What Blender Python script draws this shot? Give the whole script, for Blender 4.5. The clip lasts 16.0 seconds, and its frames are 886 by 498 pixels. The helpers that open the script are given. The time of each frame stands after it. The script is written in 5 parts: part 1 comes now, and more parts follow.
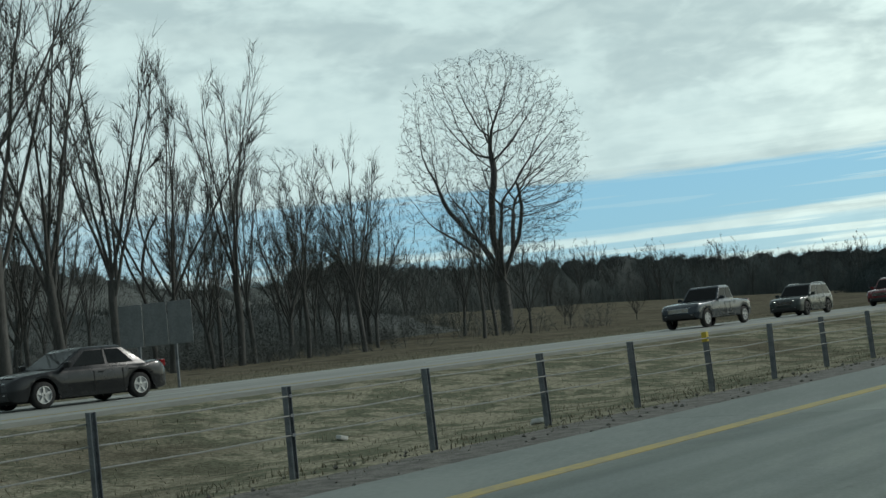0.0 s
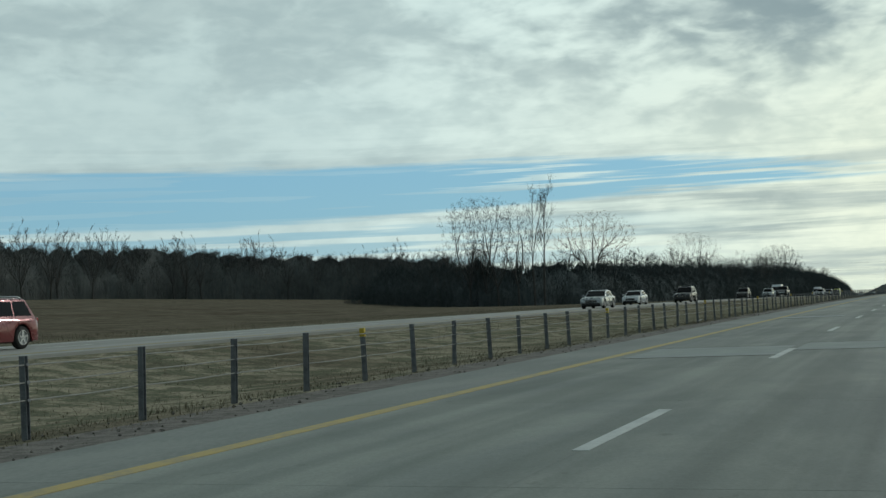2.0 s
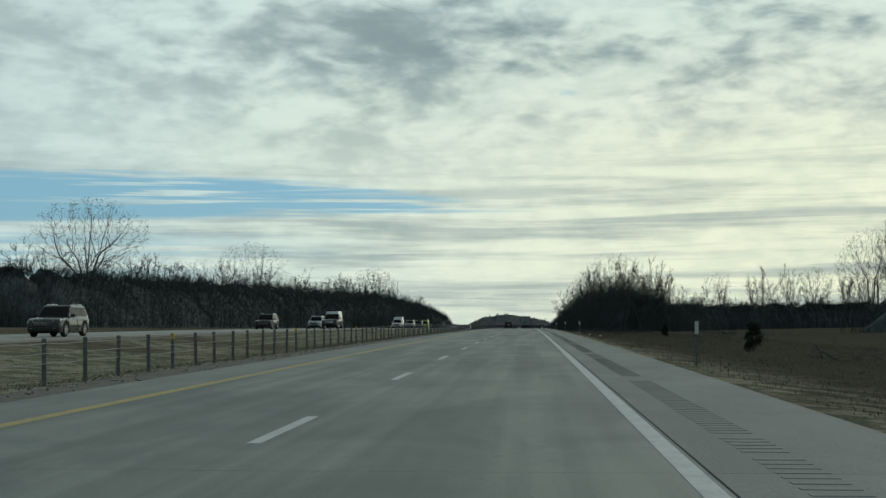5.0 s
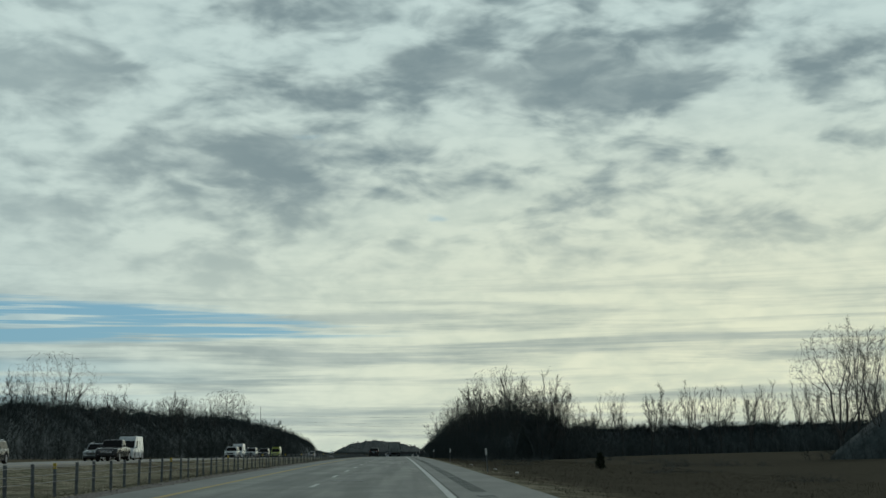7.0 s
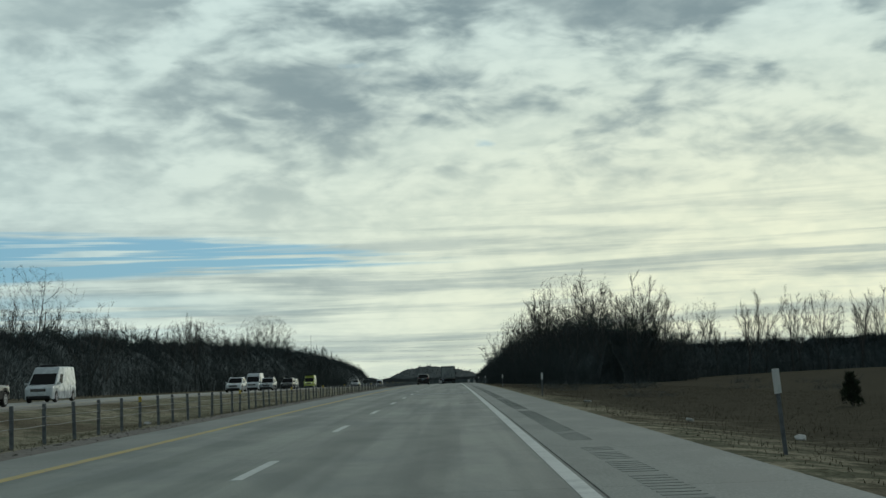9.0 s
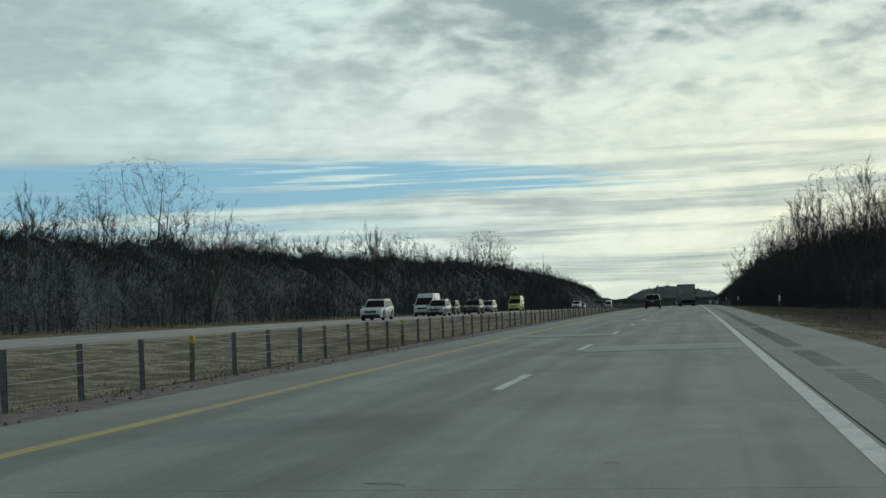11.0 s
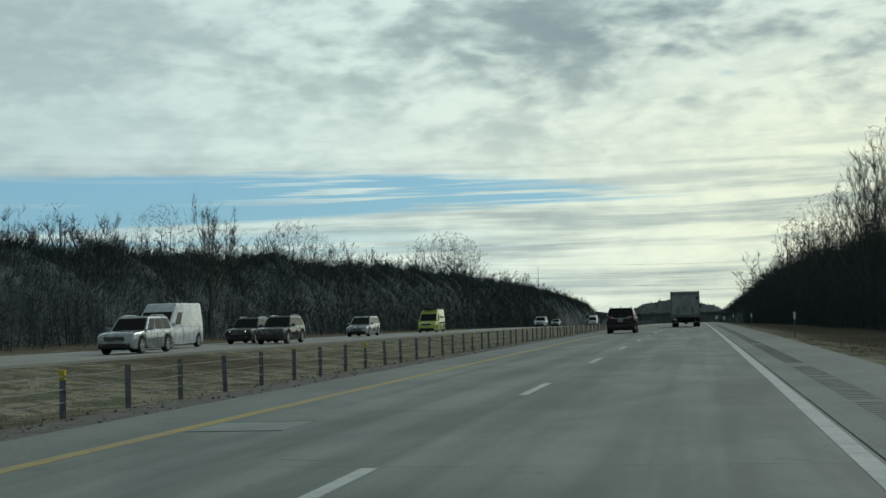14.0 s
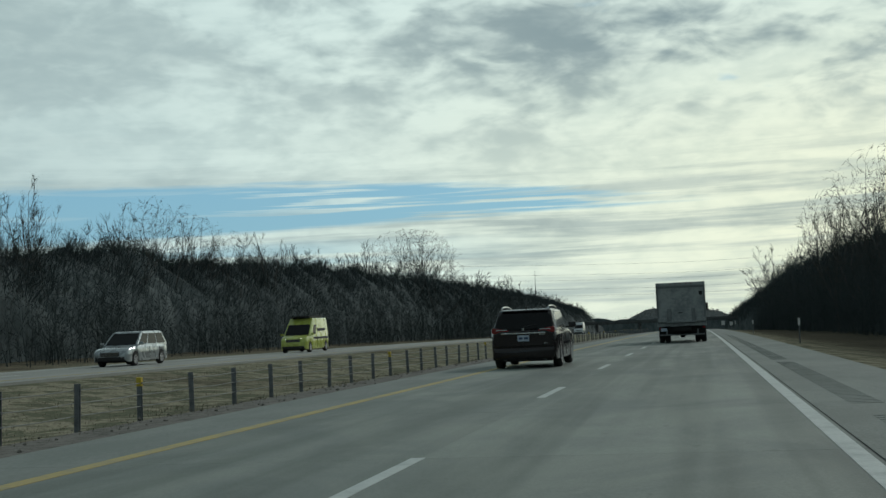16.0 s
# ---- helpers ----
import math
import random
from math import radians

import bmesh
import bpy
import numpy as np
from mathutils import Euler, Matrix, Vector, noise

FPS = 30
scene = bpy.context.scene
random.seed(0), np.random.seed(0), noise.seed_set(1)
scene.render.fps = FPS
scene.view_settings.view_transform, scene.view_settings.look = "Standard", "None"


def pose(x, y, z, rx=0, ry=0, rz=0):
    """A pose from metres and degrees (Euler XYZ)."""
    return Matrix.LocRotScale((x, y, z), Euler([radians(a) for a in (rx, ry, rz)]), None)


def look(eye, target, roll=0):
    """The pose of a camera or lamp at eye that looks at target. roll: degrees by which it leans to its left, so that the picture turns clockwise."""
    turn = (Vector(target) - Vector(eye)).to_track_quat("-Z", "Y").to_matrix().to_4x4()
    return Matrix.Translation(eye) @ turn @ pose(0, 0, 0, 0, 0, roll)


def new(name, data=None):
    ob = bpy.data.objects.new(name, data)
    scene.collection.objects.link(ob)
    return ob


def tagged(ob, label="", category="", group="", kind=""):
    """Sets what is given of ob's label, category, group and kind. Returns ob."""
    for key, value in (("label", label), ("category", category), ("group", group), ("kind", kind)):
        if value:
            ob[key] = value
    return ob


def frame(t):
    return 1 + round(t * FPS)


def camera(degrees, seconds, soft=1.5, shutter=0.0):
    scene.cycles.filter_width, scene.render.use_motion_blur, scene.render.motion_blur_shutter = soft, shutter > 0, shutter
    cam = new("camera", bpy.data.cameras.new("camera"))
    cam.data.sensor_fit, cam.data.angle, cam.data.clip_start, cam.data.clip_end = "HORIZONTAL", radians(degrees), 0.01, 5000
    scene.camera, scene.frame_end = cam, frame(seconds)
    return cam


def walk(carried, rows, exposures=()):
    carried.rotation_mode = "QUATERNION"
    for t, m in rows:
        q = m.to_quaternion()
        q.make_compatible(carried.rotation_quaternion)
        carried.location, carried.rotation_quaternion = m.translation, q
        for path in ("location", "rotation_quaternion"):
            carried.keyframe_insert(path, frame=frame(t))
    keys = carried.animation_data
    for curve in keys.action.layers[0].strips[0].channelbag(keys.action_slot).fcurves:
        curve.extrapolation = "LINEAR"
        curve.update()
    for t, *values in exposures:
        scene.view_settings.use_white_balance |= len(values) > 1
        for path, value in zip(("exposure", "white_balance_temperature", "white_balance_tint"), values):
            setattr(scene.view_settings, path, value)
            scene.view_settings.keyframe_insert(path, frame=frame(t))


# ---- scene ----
cam = camera(38.2, 16.0, soft=1.45)

H = 1.14          # height of the lens over the road
V = 23.7          # the car's pace along the road, metres a second


# ---- the lie of the road: y runs along it, u across it ----
def bend(y):
    d = max(0.0, y - 470.0)
    return -1.5e-5 * d * d if d < 700 else -7.35 - 0.021 * (d - 700)


def fall(y):
    d = max(-125.0, min(y, 1150.0) - 125.0)
    return -1.47e-5 * d * d - 0.0301 * max(0.0, y - 1150.0) * (y < 2000) - 25.6 * (y >= 2000)


def slope(y):
    return math.degrees(math.atan((fall(y + 0.5) - fall(y - 0.5)) / 1.0))


# seconds, yaw, pitch over the road, roll, lift of the lens
PATH = [
    (0.0, 38.77, 3.68, -5.58, 0.000), (0.5, 35.54, 3.91, -4.63, 0.002), (1.0, 30.26, 3.50, -4.21, 0.004),
    (1.5, 24.63, 2.90, -3.11, 0.006), (2.0, 20.88, 2.23, -2.55, 0.009), (2.5, 17.55, 1.70, -2.49, 0.011),
    (3.0, 14.89, 1.24, -2.03, 0.013), (3.5, 12.93, 1.34, -0.79, 0.012), (4.0, 11.39, 1.76, -0.40, 0.010),
    (4.5, 8.76, 2.12, -0.40, 0.007), (5.0, 3.84, 2.94, -0.12, 0.004), (5.2, 2.06, 3.29, -0.01, 0.003),
    (7.3, -2.10, 8.82, -0.49, -0.002), (7.5, -2.08, 8.62, -0.41, -0.002), (8.0, -2.08, 7.96, -0.98, -0.002),
    (8.5, -1.46, 7.01, -1.63, -0.002), (9.0, 0.26, 5.38, -2.04, -0.002), (9.5, 5.31, 4.02, -2.26, -0.002),
    (10.0, 10.46, 2.73, -2.44, -0.002), (12.3, 11.23, 2.13, -1.89, -0.006), (12.5, 11.42, 2.10, -1.90, -0.006),
    (13.0, 11.74, 2.25, -1.90, -0.006), (13.5, 11.36, 2.28, -1.74, -0.006), (14.0, 11.08, 3.01, -1.83, -0.006),
    (14.5, 10.72, 4.03, -2.36, -0.006), (15.0, 10.53, 4.17, -2.57, -0.006), (15.5, 10.69, 3.79, -3.00, -0.006),
    (16.0, 11.18, 3.47, -2.54, -0.006)]
walk(cam, [(t, pose(bend(V * t), V * t, fall(V * t) + H + dz, 90 + p + 0.15 + slope(V * t), 0, y) @ pose(0, 0, 0, 0, 0, r)) for t, y, p, r, dz in PATH],
     exposures=[(t, e, 6380, 8) for t, e in ((0, 0.30), (1.0, 0.10), (2.0, 0.06), (3.5, 0.10), (5.0, -0.08), (7.4, -0.28), (8.5, -0.18), (9.5, -0.05), (12.0, 0.02), (16, 0.0))])


# ---- nodes ----
class Nodes:
    """Short hand for building a node tree."""

    def __init__(self, tree):
        self.t = tree
        tree.nodes.clear()

    def n(self, kind, **props):
        node = self.t.nodes.new(kind)
        for k, v in props.items():
            if k == "operation":
                node.operation = v
            elif k == "data_type":
                node.data_type = v
            elif k == "blend_type":
                node.blend_type = v
            elif k == "noise_dimensions":
                node.noise_dimensions = v
        return node

    def put(self, node, i, v):
        if isinstance(v, bpy.types.NodeSocket):
            self.t.links.new(v, node.inputs[i])
        else:
            node.inputs[i].default_value = v

    def m(self, op, a, b=0.0, c=0.0):
        node = self.n("ShaderNodeMath", operation=op)
        for i, v in enumerate((a, b, c)):
            self.put(node, i, v)
        return node.outputs[0]

    def ramp(self, v, lo, hi, a=0.0, b=1.0):
        node = self.t.nodes.new("ShaderNodeMapRange")
        node.interpolation_type = "SMOOTHSTEP"
        for i, x in enumerate((v, lo, hi, a, b)):
            self.put(node, i, x)
        return node.outputs[0]

    def mix(self, f, a, b, blend="MIX"):
        node = self.n("ShaderNodeMix", data_type="RGBA", blend_type=blend)
        self.put(node, 0, f)
        self.put(node, 6, a if isinstance(a, bpy.types.NodeSocket) else (*a, 1))
        self.put(node, 7, b if isinstance(b, bpy.types.NodeSocket) else (*b, 1))
        return node.outputs[2]

    def noise(self, vec, scale, detail=4.0, rough=0.55, dist=0.0):
        node = self.n("ShaderNodeTexNoise")
        if vec is not None:
            self.put(node, 0, vec)
        for k, v in (("Scale", scale), ("Detail", detail), ("Roughness", rough), ("Distortion", dist)):
            node.inputs[k].default_value = v
        return node.outputs[0]

    def vec(self, x, y, z):
        node = self.n("ShaderNodeCombineXYZ")
        for i, v in enumerate((x, y, z)):
            self.put(node, i, v)
        return node.outputs[0]


# ---- sky: thin broken cloud over blue, the sun behind it ahead to the right ----
SUN_AZ, SUN_EL = 30.0, 31.0
world = bpy.data.worlds.new("sky")
scene.world = world
world.use_nodes = True
w = Nodes(world.node_tree)
sky = w.n("ShaderNodeTexSky")
sky.sky_type = "NISHITA"
sky.sun_disc = False
sky.sun_elevation, sky.sun_rotation = radians(SUN_EL), radians(SUN_AZ)
sky.air_density, sky.dust_density, sky.ozone_density = 1.2, 0.6, 2.0
co = w.n("ShaderNodeTexCoord")
sep = w.n("ShaderNodeSeparateXYZ")
w.put(sep, 0, co.outputs["Generated"])
sx, sy, sz = sep.outputs
zc = w.m("MAXIMUM", sz, 0.0)
elev = w.m("MULTIPLY", w.m("ARCSINE", zc), 57.2958)
az = w.m("MULTIPLY", w.m("ARCTAN2", sx, sy), 57.2958)
den = w.m("ADD", zc, 0.24)
plane = w.vec(w.m("DIVIDE", sx, den), w.m("DIVIDE", sy, den), 0.0)
streaky = w.vec(w.m("MULTIPLY", az, 0.055), w.m("MULTIPLY", elev, 1.15), 3.1)
# the deck: soft grey folds on white
puff = w.vec(w.m("MULTIPLY", az, 0.0175), w.m("MULTIPLY", elev, 0.040), w.m("MULTIPLY", sy, 0.4))
lump = w.noise(puff, 6.6, 4.0, 0.50, 0.5)
fold = w.noise(puff, 19.0, 4.0, 0.55, 0.35)
ripple = w.noise(w.vec(sx, sy, w.m("MULTIPLY", sz, 2.4)), 52.0, 2.0, 0.45, 0.1)
band = w.noise(streaky, 1.0, 6.0, 0.62, 0.3)
grey = w.m("ADD", w.m("ADD", w.m("MULTIPLY", lump, 0.66), w.m("MULTIPLY", fold, 0.26)), w.m("MULTIPLY", ripple, 0.08))
high = w.ramp(elev, 5.5, 12.5)
rolls = w.m("MULTIPLY", w.m("MULTIPLY", w.ramp(elev, 9.0, 11.2), w.ramp(elev, 14.5, 12.0)), 0.035)
darkness = w.m("MULTIPLY", w.ramp(w.m("ADD", w.m("ADD", grey, rolls), w.ramp(elev, 10.0, 21.0, 0.0, 0.05)), 0.47, 0.63), w.m("ADD", 0.14, w.m("MULTIPLY", high, 0.78)))
low_band = w.m("MULTIPLY", w.ramp(band, 0.42, 0.66), w.ramp(elev, 10.0, 3.5))
darkness = w.m("MULTIPLY", darkness, w.ramp(az, -24.0, -3.0, 0.42, 1.0))
shade = w.m("MAXIMUM", darkness, w.m("MULTIPLY", low_band, 0.66))
mottle = w.m("MULTIPLY", w.ramp(w.m("ADD", w.m("MULTIPLY", fold, 0.66), w.m("MULTIPLY", ripple, 0.34)), 0.36, 0.66), 0.46)
glow = w.m("MULTIPLY", w.m("MULTIPLY", w.ramp(az, -30.0, 16.0), w.ramp(az, 95.0, 50.0)), w.ramp(elev, 19.0, 3.0))
white = w.mix(glow, w.mix(w.ramp(az, -34.0, -14.0), (0.52, 0.645, 0.63), (0.67, 0.81, 0.775)), (0.95, 0.965, 0.72))
white = w.mix(mottle, white, w.mix(glow, (0.40, 0.52, 0.525), (0.64, 0.72, 0.585)))
deck = w.mix(shade, white, w.mix(w.ramp(fold, 0.35, 0.65), (0.32, 0.405, 0.412), (0.225, 0.303, 0.325)))
# unseen sky overhead and behind, greyed to dim light and reflections below
deck = w.mix(w.m("MAXIMUM", w.m("MULTIPLY", w.ramp(elev, 20.0, 38.0), 0.85), w.m("MULTIPLY", w.ramp(sy, 0.55, -0.2), 0.8)), deck, (0.125, 0.158, 0.168))
# the long blue gap low over the woods, with streaks of cloud in it
wob = w.m("MULTIPLY", w.m("SUBTRACT", w.noise(streaky, 2.4, 5.0, 0.6, 0.2), 0.5), 1.5)
top_edge = w.m("ADD", w.ramp(az, -14.0, 2.0, 6.45, 4.95), wob)
low_edge = w.m("ADD", w.ramp(az, -36.0, 2.0, 3.75, 4.80), w.m("MULTIPLY", wob, 0.35))
in_gap = w.m("MULTIPLY", w.ramp(w.m("SUBTRACT", top_edge, elev), -0.15, 0.45),
             w.ramp(w.m("SUBTRACT", elev, low_edge), -0.10, 0.20))
in_gap = w.m("MULTIPLY", in_gap, w.ramp(az, 2.2, -0.5))
in_gap = w.m("MULTIPLY", in_gap, w.ramp(az, -62.0, -36.0, 0.45, 1.0))
fine = w.noise(w.vec(w.m("MULTIPLY", az, 0.06), w.m("MULTIPLY", elev, 2.2), 7.7), 1.25, 4.0, 0.5, 0.15)
in_gap = w.m("MULTIPLY", in_gap, w.m("MAXIMUM", w.ramp(fine, 0.60, 0.50, 0.15, 1.0), w.ramp(az, -10.0, -24.0, 0.0, 0.85)))
under = w.m("MULTIPLY", w.m("MULTIPLY", w.ramp(elev, 4.0, 3.4), w.ramp(az, -4.0, -26.0)), w.ramp(fine, 0.58, 0.46))
blue_amount = w.m("MAXIMUM", in_gap, w.m("MULTIPLY", under, 0.75))
holes = w.m("MULTIPLY", w.ramp(w.noise(plane, 3.3, 4.0, 0.5, 0.2), 0.68, 0.74), w.ramp(elev, 7.0, 9.0))
blue_amount = w.m("MAXIMUM", blue_amount, w.m("MULTIPLY", holes, 0.6))
clear = w.mix(1.0, sky.outputs[0], (0.060, 0.083, 0.098), "MULTIPLY")
clear = w.mix(0.7, clear, (0.215, 0.43, 0.575))
total = w.mix(blue_amount, deck, clear)
back = w.n("ShaderNodeBackground")
w.put(back, 0, total)
back.inputs[1].default_value = 1.0
outw = w.n("ShaderNodeOutputWorld")
w.t.links.new(back.outputs[0], outw.inputs[0])

lamp = bpy.data.lights.new("sun", "SUN")
lamp.energy, lamp.angle, lamp.color = 1.05, radians(6), (1.0, 0.97, 0.90)
sun = new("sun", lamp)
sd = Vector((math.sin(radians(SUN_AZ)) * math.cos(radians(SUN_EL)), math.cos(radians(SUN_AZ)) * math.cos(radians(SUN_EL)), math.sin(radians(SUN_EL))))
sun.matrix_world = look(sd * 100, (0, 0, 0))


# ---- materials ----
def mat(name, a, b=None, rough=0.7, metal=0.0, scale=4.0, fine=60.0, bump=0.0, stretch=(1, 1, 1), spread=0.0,
        coat=0.0, spec=0.5, emit=0.0, trans=0.0, mid=(0.38, 0.62)):
    """Two tones mixed by noise at two scales, with fine relief."""
    m = bpy.data.materials.new(name)
    m.use_nodes = True
    k = Nodes(m.node_tree)
    p = k.n("ShaderNodeBsdfPrincipled")
    tc = k.n("ShaderNodeTexCoord")
    mp = k.n("ShaderNodeMapping")
    k.put(mp, 0, tc.outputs["Object"])
    mp.inputs["Scale"].default_value = stretch
    v = mp.outputs[0]
    b = b or a
    big = k.noise(v, scale, 4.0, 0.6, 0.2)
    small = k.noise(v, fine, 3.0, 0.6)
    f = k.ramp(k.m("ADD", k.m("MULTIPLY", big, 0.62), k.m("MULTIPLY", small, 0.38)), mid[0], mid[1])
    col = k.mix(f, a, b)
    if spread:
        oi = k.n("ShaderNodeObjectInfo")
        col = k.mix(1.0, col, k.mix(oi.outputs["Random"], (1 - spread,) * 3, (1 + spread,) * 3), "MULTIPLY")
    k.put(p, "Base Color", col)
    k.put(p, "Roughness", k.ramp(big, 0.2, 0.8, max(0.0, rough - 0.08), min(1.0, rough + 0.08)))
    p.inputs["Metallic"].default_value = metal
    p.inputs["Specular IOR Level"].default_value = spec
    p.inputs["Coat Weight"].default_value = coat
    p.inputs["Coat Roughness"].default_value = 0.06
    p.inputs["Transmission Weight"].default_value = trans
    if emit:
        p.inputs["Emission Color"].default_value = (*a, 1)
        p.inputs["Emission Strength"].default_value = emit
    if bump:
        bn = k.n("ShaderNodeBump")
        bn.inputs["Strength"].default_value = bump
        bn.inputs["Distance"].default_value = 0.02
        k.put(bn, "Height", small)
        k.put(p, "Normal", bn.outputs[0])
    o = k.n("ShaderNodeOutputMaterial")
    k.t.links.new(p.outputs[0], o.inputs[0])
    return m




def road_material():
    """Worn concrete: wheel tracks, blotches, fine grain and stray dark spots."""
    m = bpy.data.materials.new("worn_concrete")
    m.use_nodes = True
    k = Nodes(m.node_tree)
    tc = k.n("ShaderNodeTexCoord")
    s = k.n("ShaderNodeSeparateXYZ")
    k.put(s, 0, tc.outputs["Object"])
    x, y, z = s.outputs
    track = k.noise(k.vec(k.m("MULTIPLY", x, 1.3), k.m("MULTIPLY", y, 0.035), 0.0), 1.0, 3.0, 0.55, 0.2)
    blotch = k.noise(k.vec(x, k.m("MULTIPLY", y, 0.45), 3.0), 0.55, 5.0, 0.62, 0.5)
    grain = k.noise(tc.outputs["Object"], 38.0, 4.0, 0.7)
    spots = k.ramp(k.noise(k.vec(x, k.m("MULTIPLY", y, 0.6), 8.0), 4.2, 3.0, 0.6), 0.68, 0.74)
    col = k.mix(k.ramp(track, 0.36, 0.64), (0.132, 0.160, 0.148), (0.200, 0.234, 0.217))
    col = k.mix(1.0, col, k.mix(k.ramp(blotch, 0.34, 0.66), (0.80, 0.82, 0.83), (1.16, 1.14, 1.10)), "MULTIPLY")
    col = k.mix(1.0, col, k.mix(k.ramp(grain, 0.3, 0.7), (0.86, 0.86, 0.86), (1.14, 1.14, 1.14)), "MULTIPLY")
    col = k.mix(k.m("MULTIPLY", spots, 0.35), col, (0.06, 0.066, 0.066))
    oi = k.n("ShaderNodeObjectInfo")
    col = k.mix(1.0, col, k.mix(oi.outputs["Random"], (0.94,) * 3, (1.06,) * 3), "MULTIPLY")
    p = k.n("ShaderNodeBsdfPrincipled")
    k.put(p, "Base Color", col)
    p.inputs["Roughness"].default_value = 0.72
    bn = k.n("ShaderNodeBump")
    bn.inputs["Strength"].default_value = 0.3
    bn.inputs["Distance"].default_value = 0.01
    k.put(bn, "Height", grain)
    k.put(p, "Normal", bn.outputs[0])
    o = k.n("ShaderNodeOutputMaterial")
    k.t.links.new(p.outputs[0], o.inputs[0])
    return m


CONCRETE = road_material()
SHOULDER = mat("shoulder_concrete", (0.150, 0.178, 0.166), (0.218, 0.250, 0.234), 0.86, scale=0.8, fine=34, bump=0.25, stretch=(1, 0.3, 1), spread=0.05)
PATCHED = mat("patched_concrete", (0.205, 0.245, 0.238), (0.27, 0.315, 0.305), 0.85, scale=1.2, fine=30, bump=0.25)
TAR = mat("joint_tar", (0.060, 0.062, 0.062), (0.09, 0.09, 0.09), 0.8, scale=3, fine=40)
FAR_PAVING = mat("far_concrete", (0.235, 0.250, 0.232), (0.31, 0.325, 0.303), 0.85, scale=0.5, fine=20, stretch=(1, 0.1, 1))
# a tone under the shoulder's: the shade inside milled grooves, put into colour
GROOVE_SHADE = mat("groove_shade", (0.145, 0.171, 0.160), (0.210, 0.241, 0.226), 0.9, scale=3, fine=50)
WHITE_LINE = mat("worn_white_paint", (0.34, 0.39, 0.39), (0.52, 0.57, 0.56), 0.7, scale=2.5, fine=24, mid=(0.3, 0.6))
YELLOW_LINE = mat("worn_yellow_paint", (0.29, 0.26, 0.15), (0.41, 0.33, 0.125), 0.75, scale=2.0, fine=14, mid=(0.38, 0.56))
GRAVEL = mat("gravel", (0.075, 0.073, 0.064), (0.18, 0.175, 0.158), 0.95, scale=5, fine=36, bump=0.8)
STEEL = mat("weathered_steel", (0.115, 0.13, 0.145), (0.20, 0.22, 0.235), 0.6, 0.3, scale=6, fine=60, bump=0.1)
CABLE = mat("steel_cable", (0.19, 0.20, 0.195), (0.27, 0.275, 0.26), 0.5, 0.4, scale=8, fine=80)
YELLOW_TAPE = mat("yellow_reflector", (0.55, 0.40, 0.03), (0.62, 0.47, 0.06), 0.45)
BARK = mat("grey_bark", (0.056, 0.057, 0.054), (0.110, 0.110, 0.104), 0.95, scale=3, fine=22, bump=0.6, stretch=(3, 3, 0.6))
TWIG = mat("bare_twigs", (0.042, 0.044, 0.041), (0.084, 0.087, 0.080), 0.95, scale=2, fine=12)
PALE_TWIG = mat("pale_twigs", (0.165, 0.140, 0.105), (0.28, 0.24, 0.19), 0.95, scale=2, fine=12)
# the blue-grey lift of these two tones is haze painted into the bark colour
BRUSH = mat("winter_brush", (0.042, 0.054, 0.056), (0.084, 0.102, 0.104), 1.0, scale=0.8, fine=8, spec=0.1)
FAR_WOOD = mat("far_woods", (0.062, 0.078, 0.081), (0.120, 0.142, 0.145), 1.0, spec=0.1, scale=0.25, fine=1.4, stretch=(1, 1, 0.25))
DRY_GRASS = mat("dry_grass", (0.125, 0.118, 0.084), (0.290, 0.270, 0.200), 1.0, scale=2, fine=9, spread=0.1, spec=0.0)
FIELD_GRASS = mat("field_grass", (0.048, 0.043, 0.031), (0.115, 0.100, 0.072), 1.0, scale=2, fine=9, spread=0.1, spec=0.0)
# paler copies of the wood and brush tones, with haze put into the colour
HAZED_WOOD = mat("haze_paled_woods", (0.075, 0.086, 0.084), (0.125, 0.138, 0.132), 1.0, scale=0.25, fine=1.4, stretch=(1, 1, 0.25))
HAZED_BRUSH = mat("haze_paled_twigs", (0.080, 0.088, 0.085), (0.135, 0.145, 0.138), 1.0, scale=0.8, fine=8)
EVERGREEN = mat("evergreen", (0.010, 0.018, 0.010), (0.03, 0.045, 0.022), 0.9, scale=3, fine=30)
RUBBER = mat("tyre_rubber", (0.012, 0.012, 0.012), (0.028, 0.028, 0.028), 0.85, scale=6, fine=40)
RIM = mat("alloy_rim", (0.50, 0.51, 0.52), (0.66, 0.66, 0.66), 0.35, 0.55, scale=8)
DARK_RIM = mat("dark_rim", (0.05, 0.05, 0.052), (0.09, 0.09, 0.092), 0.35, 0.7, scale=8)
GLASS = mat("tinted_glass", (0.003, 0.0035, 0.004), (0.006, 0.007, 0.008), 0.08, 0.0, scale=1, spec=0.2)
CLEAR_GLASS = mat("pale_side_glass", (0.16, 0.18, 0.18), (0.22, 0.24, 0.24), 0.06, 0.0, scale=1, spec=0.9)
CHROME = mat("chrome", (0.72, 0.74, 0.76), (0.80, 0.81, 0.82), 0.14, 1.0, scale=5)
BLACK_PLASTIC = mat("black_plastic", (0.012, 0.012, 0.013), (0.025, 0.025, 0.026), 0.6, scale=8, fine=90, bump=0.1)
UNDER = mat("underbody", (0.008, 0.008, 0.008), (0.016, 0.015, 0.014), 0.9, scale=5)
RED_LENS = mat("red_lens", (0.16, 0.006, 0.008), (0.24, 0.010, 0.012), 0.15, 0.0, scale=9, coat=0.6)
CLEAR_LENS = mat("clear_lens", (0.55, 0.57, 0.58), (0.70, 0.72, 0.74), 0.1, 0.2, scale=9, coat=0.6)
